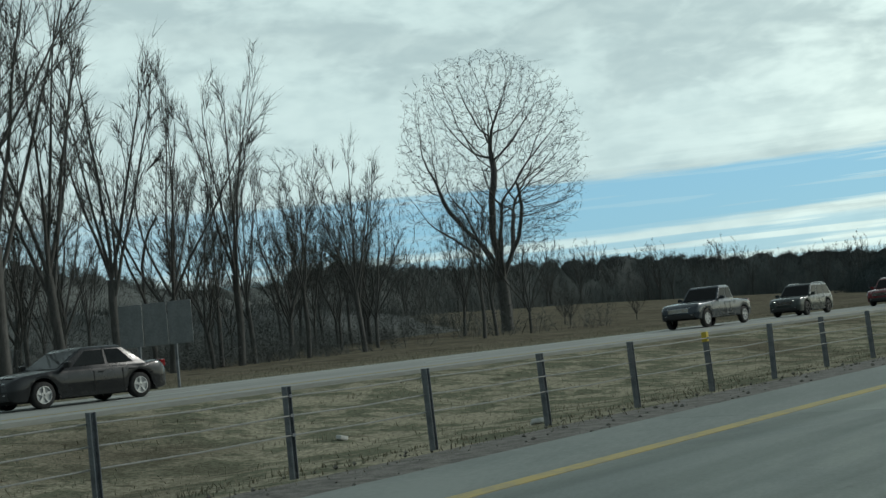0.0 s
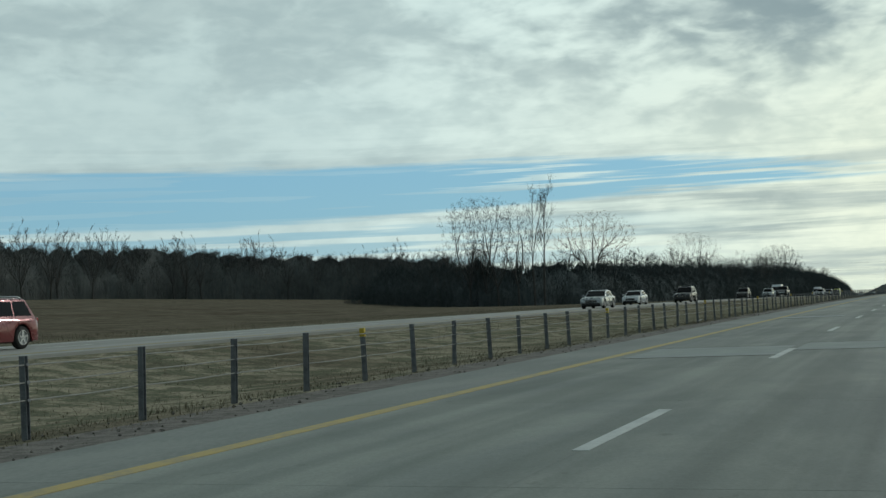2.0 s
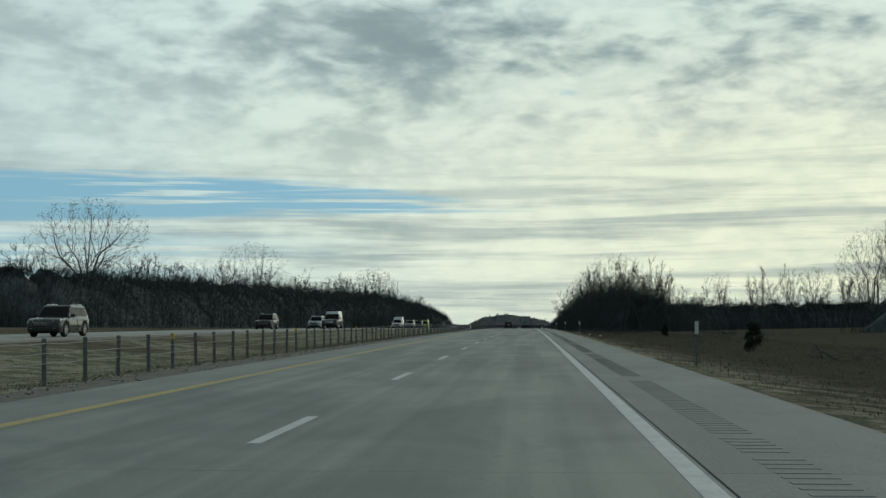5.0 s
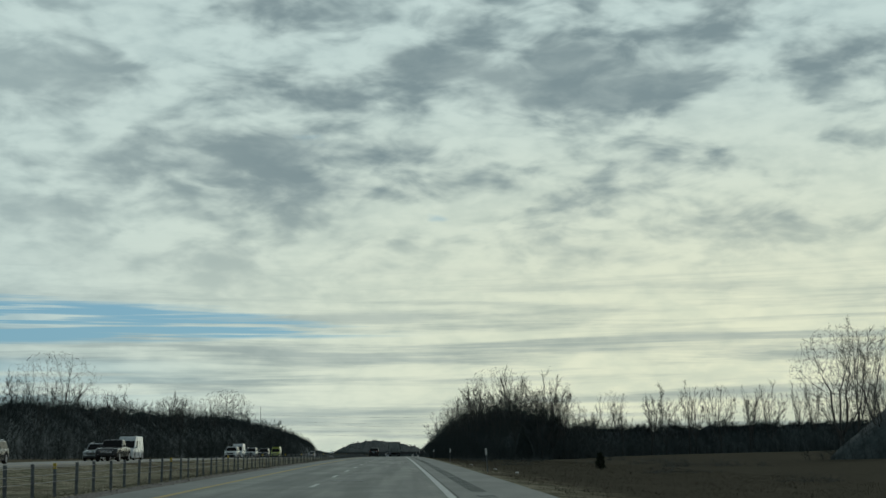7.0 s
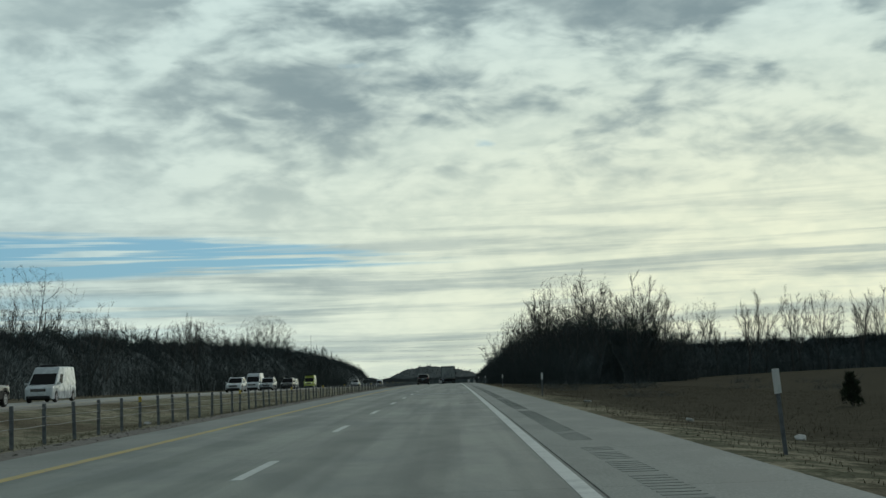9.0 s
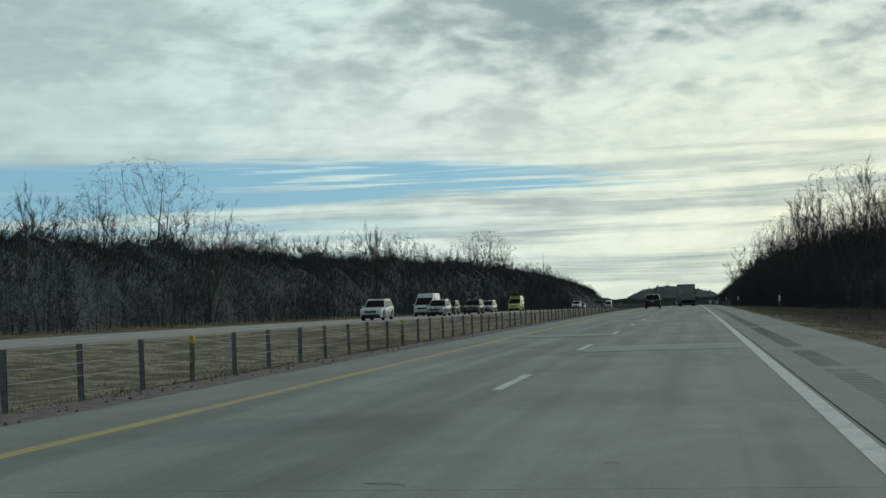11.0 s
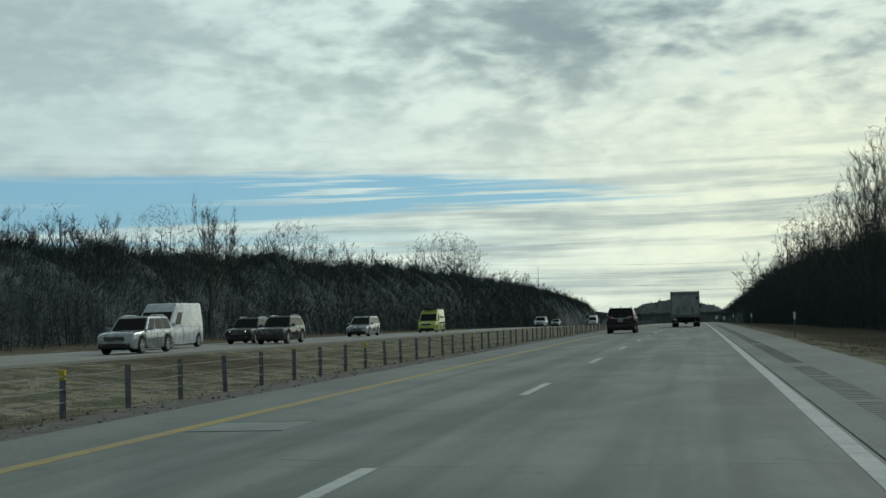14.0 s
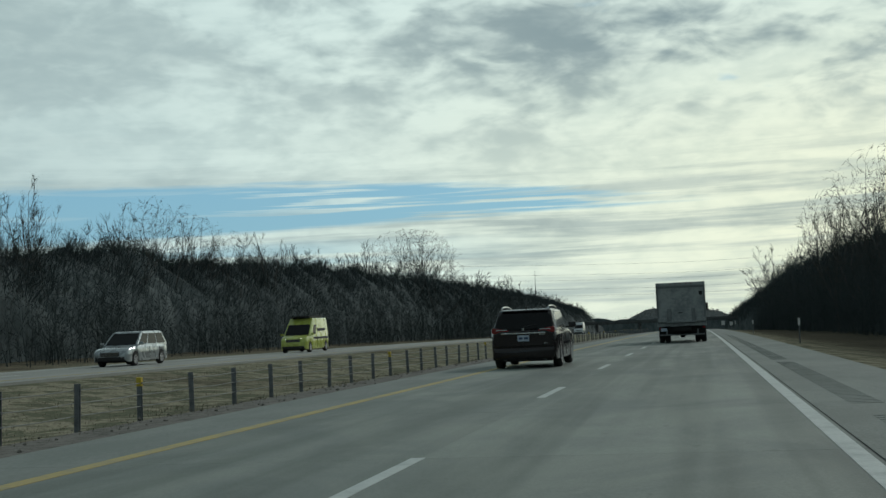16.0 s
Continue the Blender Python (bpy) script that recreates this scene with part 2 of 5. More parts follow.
LIT_LENS = mat("lit_lens", (1.0, 0.97, 0.86), None, 0.2, emit=2.2)
PLATE = mat("number_plate", (0.36, 0.44, 0.55), (0.48, 0.55, 0.64), 0.45, scale=9)
PLATE_INK = mat("plate_ink", (0.05, 0.08, 0.16), None, 0.5)


def paint(name, a, b=None, metal=0.25, rough=0.28, coat=0.7, spec=0.5):
    return mat(name, a, b or tuple(c * 1.25 + 0.004 for c in a), rough, metal, scale=1.2, fine=7, coat=coat, spec=spec)


def ground_material():
    """Matted winter grass: straw, green-brown and bare earth, in patches."""
    m = bpy.data.materials.new("winter_grass")
    m.use_nodes = True
    k = Nodes(m.node_tree)
    tc = k.n("ShaderNodeTexCoord")
    v = tc.outputs["Object"]
    wide = k.noise(v, 0.07, 4.0, 0.6, 0.4)
    midn = k.noise(v, 0.9, 5.0, 0.65, 0.5)
    finen = k.noise(v, 13.0, 4.0, 0.7)
    straw = k.mix(k.ramp(finen, 0.3, 0.7), (0.150, 0.147, 0.108), (0.410, 0.385, 0.290))
    green = k.mix(k.ramp(finen, 0.3, 0.7), (0.080, 0.088, 0.063), (0.200, 0.206, 0.148))
    earth = k.mix(k.ramp(finen, 0.3, 0.7), (0.068, 0.060, 0.045), (0.140, 0.122, 0.092))
    col = k.mix(k.ramp(midn, 0.44, 0.56), straw, green)
    col = k.mix(k.m("MULTIPLY", k.ramp(wide, 0.50, 0.66), 0.8), col, earth)
    col = k.mix(k.m("MULTIPLY", k.ramp(k.noise(v, 2.6, 3.0, 0.6), 0.60, 0.70), 0.55), col, (0.052, 0.046, 0.032))
    # rough brown fields lie beyond the roadsides
    s = k.n("ShaderNodeSeparateXYZ")
    k.put(s, 0, v)
    edge = k.m("MULTIPLY", k.m("SUBTRACT", midn, 0.5), 6.0)
    brown = k.mix(k.ramp(finen, 0.3, 0.7), (0.040, 0.038, 0.030), (0.098, 0.091, 0.072))
    col = k.mix(k.m("MULTIPLY", k.ramp(k.m("ADD", s.outputs[0], edge), 2.5, 8.0), 0.92), col, brown)
    mottle = k.noise(v, 0.22, 5.0, 0.7, 0.8)
    tan_ = k.mix(k.ramp(finen, 0.3, 0.7), (0.088, 0.076, 0.058), (0.195, 0.170, 0.132))
    tan_ = k.mix(k.m("MULTIPLY", k.ramp(mottle, 0.42, 0.60), 0.8), tan_, (0.060, 0.054, 0.041))
    col = k.mix(k.m("MULTIPLY", k.ramp(k.m("ADD", s.outputs[0], edge), -37.0, -44.0), 0.75), col, tan_)
    p = k.n("ShaderNodeBsdfPrincipled")
    k.put(p, "Base Color", col)
    p.inputs["Roughness"].default_value = 1.0
    p.inputs["Specular IOR Level"].default_value = 0.0
    bn = k.n("ShaderNodeBump")
    bn.inputs["Strength"].default_value = 0.9
    bn.inputs["Distance"].default_value = 0.05
    k.put(bn, "Height", k.m("ADD", k.m("MULTIPLY", midn, 0.7), k.m("MULTIPLY", finen, 0.5)))
    k.put(p, "Normal", bn.outputs[0])
    o = k.n("ShaderNodeOutputMaterial")
    k.t.links.new(p.outputs[0], o.inputs[0])
    return m


GRASS = ground_material()


# ---- mesh helpers ----
class Mesh:
    """Gathers faces for one mesh."""

    def __init__(self):
        self.v, self.f = [], []

    def add(self, verts, faces):
        o = len(self.v)
        self.v += [tuple(p) for p in verts]
        self.f += [tuple(i + o for i in f) for f in faces]
        return self

    def box(self, c, s, m=None):
        pts = [Vector((c[0] + s[0] * (i & 1) - s[0] / 2, c[1] + s[1] * (i >> 1 & 1) - s[1] / 2, c[2] + s[2] * (i >> 2 & 1) - s[2] / 2)) for i in range(8)]
        if m:
            pts = [m @ p for p in pts]
        return self.add(pts, [(0, 2, 3, 1), (4, 5, 7, 6), (0, 1, 5, 4), (2, 6, 7, 3), (0, 4, 6, 2), (1, 3, 7, 5)])

    def tube(self, p, q, r, r2=None, n=8, caps=True):
        p, q = Vector(p), Vector(q)
        r2 = r if r2 is None else r2
        d = (q - p).normalized()
        a = d.orthogonal().normalized()
        b = d.cross(a)
        vs = [p + (a * math.cos(t) + b * math.sin(t)) * r for t in [2 * math.pi * i / n for i in range(n)]]
        vs += [q + (a * math.cos(t) + b * math.sin(t)) * r2 for t in [2 * math.pi * i / n for i in range(n)]]
        fs = [(i, (i + 1) % n, n + (i + 1) % n, n + i) for i in range(n)]
        if caps:
            fs += [tuple(range(n))[::-1], tuple(range(n, 2 * n))]
        return self.add(vs, fs)

    def prism(self, poly, axis, lo, hi):
        """A flat outline of (a, b) pairs, drawn out along an axis (0, 1 or 2)."""
        def at(a, b, c):
            return {0: (c, a, b), 1: (a, c, b), 2: (a, b, c)}[axis]
        n = len(poly)
        vs = [at(a, b, lo) for a, b in poly] + [at(a, b, hi) for a, b in poly]
        return self.add(vs, [tuple(range(n))[::-1], tuple(range(n, 2 * n))] + [(i, (i + 1) % n, n + (i + 1) % n, n + i) for i in range(n)])

    def lathe(self, prof, c, axis="x", n=24):
        """A profile of (radius, along) pairs, turned round the x or z axis."""
        vs = []
        for r, h in prof:
            for i in range(n):
                t = 2 * math.pi * i / n
                vs.append((c[0] + h, c[1] + r * math.cos(t), c[2] + r * math.sin(t)) if axis == "x" else (c[0] + r * math.cos(t), c[1] + r * math.sin(t), c[2] + h))
        fs = [(j * n + i, j * n + (i + 1) % n, (j + 1) * n + (i + 1) % n, (j + 1) * n + i) for j in range(len(prof) - 1) for i in range(n)]
        return self.add(vs, fs)

    def patch(self, q, u0, u1, v0, v1, lift=0.006, thick=0.010, nu=1, nv=1):
        """A thin panel on part of a four-cornered face q = (low a, low b, high b, high a)."""
        a, b, c, d = [Vector(p) for p in q]
        nrm = (b - a).cross(d - a).normalized()

        def at(u, v):
            return (a * (1 - u) + b * u) * (1 - v) + (d * (1 - u) + c * u) * v
        pts = [at(u0, v0), at(u1, v0), at(u1, v1), at(u0, v1)]
        vs = [p + nrm * lift for p in pts] + [p + nrm * (lift - thick) for p in pts]
        return self.add(vs, [(0, 1, 2, 3), (7, 6, 5, 4)] + [(i, i + 4, (i + 1) % 4 + 4, (i + 1) % 4) for i in range(4)])

    def data(self, name, material, smooth=0.0, bevel=0.0):
        me = bpy.data.meshes.new(name)
        me.from_pydata(self.v, [], self.f)
        bm = bmesh.new()
        bm.from_mesh(me)
        bmesh.ops.recalc_face_normals(bm, faces=bm.faces)
        if bevel:
            es = [e for e in bm.edges if len(e.link_faces) == 2 and e.calc_face_angle(0) > 0.5]
            bmesh.ops.bevel(bm, geom=es, offset=bevel, segments=2, affect="EDGES", profile=0.6, clamp_overlap=True)
        bm.to_mesh(me)
        bm.free()
        if smooth:
            me.shade_smooth()
            me.set_sharp_from_angle(angle=radians(smooth))
        me.materials.append(material)
        return me


def part(name, mesh, material, parent=None, label="", smooth=0.0, bevel=0.0):
    """One mesh object, under a thing or a part of it."""
    ob = new(name, mesh.data(name, material, smooth, bevel) if isinstance(mesh, Mesh) else mesh)
    if parent:
        ob.parent = parent
    if label:
        ob["label"] = label
    return ob


def thing(name, label, category, m=None, group="", kind=""):
    ob = new(name)
    ob.empty_display_size = 0.2
    ob.matrix_world = m or Matrix()
    return tagged(ob, label, category, group, kind)


# ---- the lie of the land ----
SECTION = [(-3000, 14), (-900, 14), (-400, 12.0), (-250, 8.8), (-200, 6.4), (-160, 4.2), (-100, 1.6), (-70, 0.75), (-50, 0.30), (-42, 0.0),
           (-38, -0.12), (-34, -0.03), (-33.2, -0.04), (-21.4, -0.04), (-20.6, -0.10), (-17, -0.42), (-14, -0.55), (-11, -0.30), (-9.2, -0.08),
           (-8.4, -0.04), (-7.3, -0.05), (3.5, -0.05), (4.2, -0.10), (6.5, -0.35), (9, -0.5), (13, -0.6), (20, -0.7), (40, -0.7),
           (90, 0.2), (200, 1.5), (500, 4), (1200, 6), (3000, 6)]
SU, SZ = [a for a, _ in SECTION], [b for _, b in SECTION]


def far_lift(y):
    """How far the other carriageway lies over this one."""
    return float(np.interp(y, [0, 240, 400], [0.22, 0.20, 0.0]))


def dip(y):
    """The median sinks where the road falls away."""
    return float(np.interp(y, [250, 345], [0.0, 0.20]))


def land(u, y):
    h = float(np.interp(u, SU, SZ)) + far_lift(y) * float(np.interp(u, [-60, -40, -20, -11], [0, 1, 1, 0])) - dip(y) * float(np.interp(u, [-16, -12, -8.9, -8.3], [0, 1, 1, 0]))
    if not (-34.5 < u < -20.2 or -8.9 < u < 4.0):
        h += 0.04 * noise.noise((u * 0.45, y * 0.22, 0.0)) + 0.012 * noise.noise((u * 1.1, y * 0.9, 4.0))
        if abs(u) > 60:
            h += 0.8 * noise.noise((u * 0.012, y * 0.012, 9.0))
    return h + fall(y)


def spot(u, y, dz=0.0):
    return Vector((u + bend(y), y, land(u, y) + dz))


def sheet(us, ys, height):
    me = Mesh()
    n = len(us)
    me.v = [(u + bend(y), y, height(u, y)) for y in ys for u in us]
    me.f = [(j * n + i, j * n + i + 1, (j + 1) * n + i + 1, (j + 1) * n + i) for j in range(len(ys) - 1) for i in range(n - 1)]
    return me


def slab(u0, u1, ys, top, bottom, lift=None):
    """A strip of paving along the road, with its edges."""
    me = Mesh()
    for y in ys:
        x, z = bend(y), fall(y) + (lift(y) if lift else 0.0)
        me.v += [(u0 + x, y, z + bottom), (u0 + x, y, z + top), (u1 + x, y, z + top), (u1 + x, y, z + bottom)]
    for j in range(len(ys) - 1):
        o = 4 * j
        me.f += [(o + i, o + i + 1, o + i + 5, o + i + 4) for i in range(3)]
    k = 4 * (len(ys) - 1)
    me.f += [(0, 3, 2, 1), (k, k + 1, k + 2, k + 3)]
    return me


YS = [-3000, -1200, -500, -200, -100, -60] + [-40 + 2.0 * i for i in range(245)] + [450 + 8 * i for i in range(90)] + [1170, 1200, 1300, 1500, 1800, 2300, 3000]
US = sorted(set(SU) | {-33.2 - 1.6 * i for i in range(1, 14)} | {-20.6 + 0.8 * i for i in range(15)} | {4.2 + 1.2 * i for i in range(14)} | {25, 30, 35, 50, 60, 70, 130, 300, -130, -320})
ground = part("ground", sheet(US, YS, land), GRASS, smooth=60)
tagged(ground, "matted straw-brown winter grass rolling beside the highway", "ground", kind="structure")

ROAD_YS = [-60 + 6 * i for i in range(94)] + [506 + 8 * i for i in range(85)]
road = part("road", slab(-7.2, 3.5, ROAD_YS, -0.012, -0.25), TAR)
tagged(road, "grey concrete highway carriageway with worn lane lines", "road", kind="structure")
far_road = part("road", slab(-32.6, -21.9, ROAD_YS, 0.06, -0.25, far_lift), FAR_PAVING)
tagged(far_road, "pale concrete carriageway across the grassy median", "road", kind="structure")
verge = part("verge", sheet([-8.75, -8.3, -7.8, -7.22], ROAD_YS, lambda u, y: fall(y) + (-0.030 if u > -8.7 else -0.085 - dip(y))), GRAVEL)
tagged(verge, "grey gravel strip along the paved shoulder", "gravel", kind="structure")

# ---- vehicles: local y runs forward, the origin lies on the road ----
def wheel(parent, x, y, r, width, rim_material, side, spokes=5, label=""):
    h = width / 2
    me = Mesh().lathe([(r * 0.64, -h), (r * 0.90, -h), (r * 0.985, -h * 0.72), (r, 0), (r * 0.985, h * 0.72), (r * 0.90, h), (r * 0.64, h)], (x, y, r), n=26)
    tyre = part("wheel", me, RUBBER, parent, smooth=50)
    o = x + side * h
    rim = Mesh().lathe([(r * 0.66, -side * 0.03), (r * 0.655, side * 0.004), (r * 0.60, side * 0.004), (r * 0.58, -side * 0.05), (0.02, -side * 0.06)], (o, y, r), n=26)
    rim.lathe([(0.03, 0), (0.07, -side * 0.002), (0.075, -side * 0.06)], (o, y, r), n=12)
    for i in range(spokes):
        m = Matrix.Translation((o, y, r)) @ Matrix.Rotation(2 * math.pi * i / spokes, 4, "X")
        rim.box((-side * 0.02, 0, r * 0.33), (0.035, r * 0.17, r * 0.56), m)
    part("rim", rim, rim_material, tyre, label)
    return tyre


def car(label, category, colour, where, turn, L=4.6, W=1.84, top=1.68, belt=1.02, hood=1.0, nose=0.78, deck=None, tail=0.78,
        sill=0.24, wr=0.36, front=0.92, rear=0.95, ws=(0.95, 0.30), bk=(-2.1, -1.75), glass_splits=((0.05, 0.33), (0.36, 0.66), (0.69, 0.94)),
        rim=None, lit=False, rails=False, grille=BLACK_PLASTIC, lower=None, bed=False, side_glass=True, side_mat=None, roof_in=0.2, name=None, inset=0.06, taper=(0.13, 0.05), glass_v=(0.12, 0.93), round_off=0.035):
    """A road vehicle. ws, bk: where the wind screen and the back window begin and end, at the belt and at the roof."""
    t = thing(name or category.replace(" ", "_"), label, category, Matrix.Translation(where) @ Matrix.Rotation(radians(turn), 4, "Z"), group="vehicles on the highway")
    rim = rim or RIM
    yf, yr = L / 2, -L / 2
    fa, ra = yf - front, yr + rear
    deck = belt if deck is None else deck
    # lower body, lofted from tail to nose
    ys = sorted(set([yr, yr + 0.03, yr + 0.10, yr + 0.22] + list(np.linspace(yr + 0.3, yf - 0.3, 30)) + [yf - 0.22, yf - 0.12, yf - 0.05, yf]
                    + [a + k * (wr + 0.07) for a in (fa, ra) for k in (-1, -0.85, -0.5, 0, 0.5, 0.85, 1)]))
    prof = [(yr, tail - 0.06), (yr + 0.05, tail + 0.04), (yr + 0.25, deck - 0.02), (bk[0], belt), (ws[0] - 0.1, belt - 0.01), (ws[0] + 0.2, hood), (yf - 0.35, nose + (hood - nose) * 0.55), (yf - 0.1, nose), (yf, nose - 0.1)]
    if bk[0] <= yr + 0.35:
        prof = [(yr, tail - 0.06), (yr + 0.04, belt - 0.08), (yr + 0.2, belt)] + prof[4:]
    me = Mesh()
    rings = []
    for y in ys:
        e = min(y - yr, yf - y)
        k = 1 - taper[0] * math.exp(-e / 0.10) - taper[1] * math.exp(-e / 0.5)
        hw = W / 2 * k
        zt = float(np.interp(y, [a for a, _ in prof], [b for _, b in prof]))
        zl = sill + 0.16 * math.exp(-e / 0.07)
        for a in (fa, ra):
            d = abs(y - a)
            if d <= wr + 0.07:
                zl = max(zl, wr + math.sqrt(max(0.0, (wr + 0.07) ** 2 - d * d)))
        zl = min(zl, zt - 0.06)
        mid = zl + (zt - zl) * 0.45
        pts = [(hw - 0.05, zl), (hw - 0.01, zl + 0.02), (hw, mid), (hw - 0.015, zt - 0.09), (hw - 0.06, zt - 0.02), (hw - 0.16, zt + 0.005), (0, zt + 0.03)]
        ring = [(x, y, z) for x, z in pts] + [(-x, y, z) for x, z in pts[-2::-1]]
        rings.append(ring)
    n = len(rings[0])
    for r in rings:
        me.v += r
    me.f += [(j * n + i, j * n + i + 1, (j + 1) * n + i + 1, (j + 1) * n + i) for j in range(len(rings) - 1) for i in range(n - 1)]
    me.f += [tuple(range(n)), tuple(range((len(rings) - 1) * n, len(rings) * n))]
    part("body", me, colour, t, smooth=38)
    part("underbody", Mesh().box((0, 0, sill + 0.10), (W - 0.42, L - 0.5, 0.26)).box((0, 0, 0.62), (W - 0.50, L - 0.4, 0.4)), UNDER, t)
    # cabin
    wb, wt = W / 2 - inset, W / 2 - roof_in
    zr = top - 0.07
    low = [(wb, bk[0], belt - 0.03), (wb, ws[0], belt - 0.03), (-wb, ws[0], belt - 0.03), (-wb, bk[0], belt - 0.03)]
    hi = [(wt, bk[1], zr), (wt, ws[1], zr), (-wt, ws[1], zr), (-wt, bk[1], zr)]
    crown = [(wt - 0.10, bk[1] + 0.12, top - 0.01), (wt - 0.10, ws[1] - 0.14, top - 0.01), (-wt + 0.10, ws[1] - 0.14, top - 0.01), (-wt + 0.10, bk[1] + 0.12, top - 0.01)]
    cab = Mesh().add(low + hi + crown, [(i, (i + 1) % 4, 4 + (i + 1) % 4, 4 + i) for i in range(4)] + [(4 + i, 4 + (i + 1) % 4, 8 + (i + 1) % 4, 8 + i) for i in range(4)] + [(8, 9, 10, 11)])
    part("cabin", cab, colour, t, smooth=50, bevel=round_off)
    right, left = (low[0], low[1], hi[1], hi[0]), (low[2], low[3], hi[3], hi[2])
    part("windscreen", Mesh().patch((low[1], low[2], hi[2], hi[1]), 0.05, 0.95, glass_v[0] - 0.02, glass_v[1], 0.012, 0.02), GLASS, t)
    back = (low[3], low[0], hi[0], hi[3])
    part("rear_window", Mesh().patch(back, 0.05, 0.95, 0.12, 0.93, 0.012, 0.02), GLASS, t)
    if side_glass:
        for q, flip in ((right, False), (left, True)):
            for a, b in glass_splits:
                u = (1 - b, 1 - a) if flip else (a, b)
                part("side_window", Mesh().patch(q, u[0], u[1], glass_v[0] + 0.02, glass_v[1] - 0.03, 0.010, 0.016), side_mat or GLASS, t)
    # wheels
    for s in (1, -1):
        for a in (fa, ra):
            wheel(t, s * (W / 2 - 0.125), a, wr, 0.23, rim, s)
    # front: lamps, grille, bumper; rear: lamps, plate
    zl = nose - 0.10
    part("grille", Mesh().box((0, yf - 0.02, zl - 0.06), (W * 0.52, 0.07, 0.20)), grille, t, bevel=0.02)
    for i in range(3):
        part("grille_bar", Mesh().box((0, yf + 0.018, zl - 0.12 + 0.06 * i), (W * 0.50, 0.014, 0.014)), CHROME, t)
    part("hood_seam", Mesh().tube((-W * 0.36, yf - 0.34, nose + (hood - nose) * 0.50), (W * 0.36, yf - 0.34, nose + (hood - nose) * 0.50), 0.007, n=5), UNDER, t)
    part("windscreen_wiper", Mesh().tube((-0.5, ws[0] + 0.02, belt + 0.02), (0.05, ws[0] - 0.05, belt + 0.07), 0.010, n=5).tube((0.08, ws[0] + 0.02, belt + 0.02), (0.62, ws[0] - 0.05, belt + 0.07), 0.010, n=5), BLACK_PLASTIC, t)
    part("bumper", Mesh().box((0, yf - 0.04, sill + 0.16), (W * 0.80, 0.10, 0.20)), lower or BLACK_PLASTIC, t, bevel=0.03)
    for s in (1, -1):
        part("headlight", Mesh().prism([(s * W * 0.27, yf - 0.02), (s * W * 0.42, yf - 0.16), (s * W * 0.465, yf - 0.42), (s * W * 0.40, yf - 0.42), (s * W * 0.27, yf - 0.16)], 2, zl - 0.035, zl + 0.07), LIT_LENS if lit else CLEAR_LENS, t, bevel=0.012)
        part("tail_light", Mesh().box((s * (W / 2 * (1 - taper[0] - taper[1]) - 0.09), yr + 0.06, tail + 0.06), (0.22, 0.16, 0.20)), RED_LENS, t, bevel=0.03)
        part("fog_lamp", Mesh().lathe([(0.0, 0.0), (0.05, 0.0), (0.055, 0.02)], (s * W * 0.33, yf - 0.02, sill + 0.20), axis="z", n=10), CLEAR_LENS, t)
        for zz in (bk[0] + (ws[0] - bk[0]) * 0.62, bk[0] + (ws[0] - bk[0]) * 0.30):
            part("door_seam", Mesh().box((s * (W / 2 - 0.004), zz, (sill + belt) / 2), (0.012, 0.014, belt - sill - 0.22)), UNDER, t)
        mx = s * (wb + 0.15)
        part("side_mirror", Mesh().box((mx, ws[0] - 0.22, belt + 0.10), (0.22, 0.10, 0.16)).box((s * (wb + 0.03), ws[0] - 0.22, belt + 0.04), (0.14, 0.05, 0.05)), colour, t, bevel=0.03)
        for a, _ in glass_splits[:2] if side_glass else ():
            yy = bk[0] + (ws[0] - bk[0]) * (a + 0.22)
            part("door_handle", Mesh().box((s * (W / 2 + 0.004), yy - 0.45, belt - 0.14), (0.03, 0.16, 0.03)), colour, t, bevel=0.008)
        part("sill_trim", Mesh().box((s * (W / 2 - 0.045), (fa + ra) / 2, sill + 0.05), (0.05, fa - ra - 2 * wr - 0.2, 0.07)), lower or BLACK_PLASTIC, t, bevel=0.01)
        if rails:
            rr = Mesh()
            pts = [(bk[1] + 0.15, 0), (bk[1] + 0.28, 0.06), (ws[1] - 0.45, 0.06), (ws[1] - 0.25, 0)]
            for (a, za), (b, zb) in zip(pts, pts[1:]):
                rr.tube((s * (wt - 0.06), a, top - 0.03 + za), (s * (wt - 0.06), b, top - 0.03 + zb), 0.018, n=6)
            part("roof_rail", rr, CHROME, t)
    part("number_plate", Mesh().box((0, yr - 0.005, tail - 0.02), (0.32, 0.02, 0.16)), PLATE, t)
    if bed:
        part("load_bed", Mesh().box((0, yr + 0.85, deck + 0.012), (W - 0.34, 1.5, 0.03)), BLACK_PLASTIC, t)
    return t


def stand(u, y, dz=0.0):
    return (u + bend(y), y, fall(y) + dz)


def on_far(u, y):
    """A place on the far carriageway."""
    return (u + bend(y), y, fall(y) + far_lift(y) + 0.062)


MAROON = paint("maroon_paint", (0.0065, 0.0035, 0.004), (0.011, 0.006, 0.007), 0.0, 0.25, 0.55, 0.3)
DARK_GREY = paint("dark_grey_paint", (0.007, 0.008, 0.010), metal=0.0, coat=0.4, spec=0.3)
GREEN_GREY = paint("green_grey_paint", (0.018, 0.025, 0.023), metal=0.1, coat=0.4)
NAVY = paint("dark_blue_paint", (0.020, 0.028, 0.038), metal=0.4)
RED = paint("red_paint", (0.13, 0.010, 0.014))
SILVER = paint("silver_paint", (0.30, 0.33, 0.34), metal=0.5)
WHITE = paint("white_paint", (0.50, 0.54, 0.56), metal=0.0)
BLACK = paint("black_paint", (0.012, 0.012, 0.014))
YELLOW = paint("lime_yellow_paint", (0.42, 0.48, 0.10), metal=0.0)

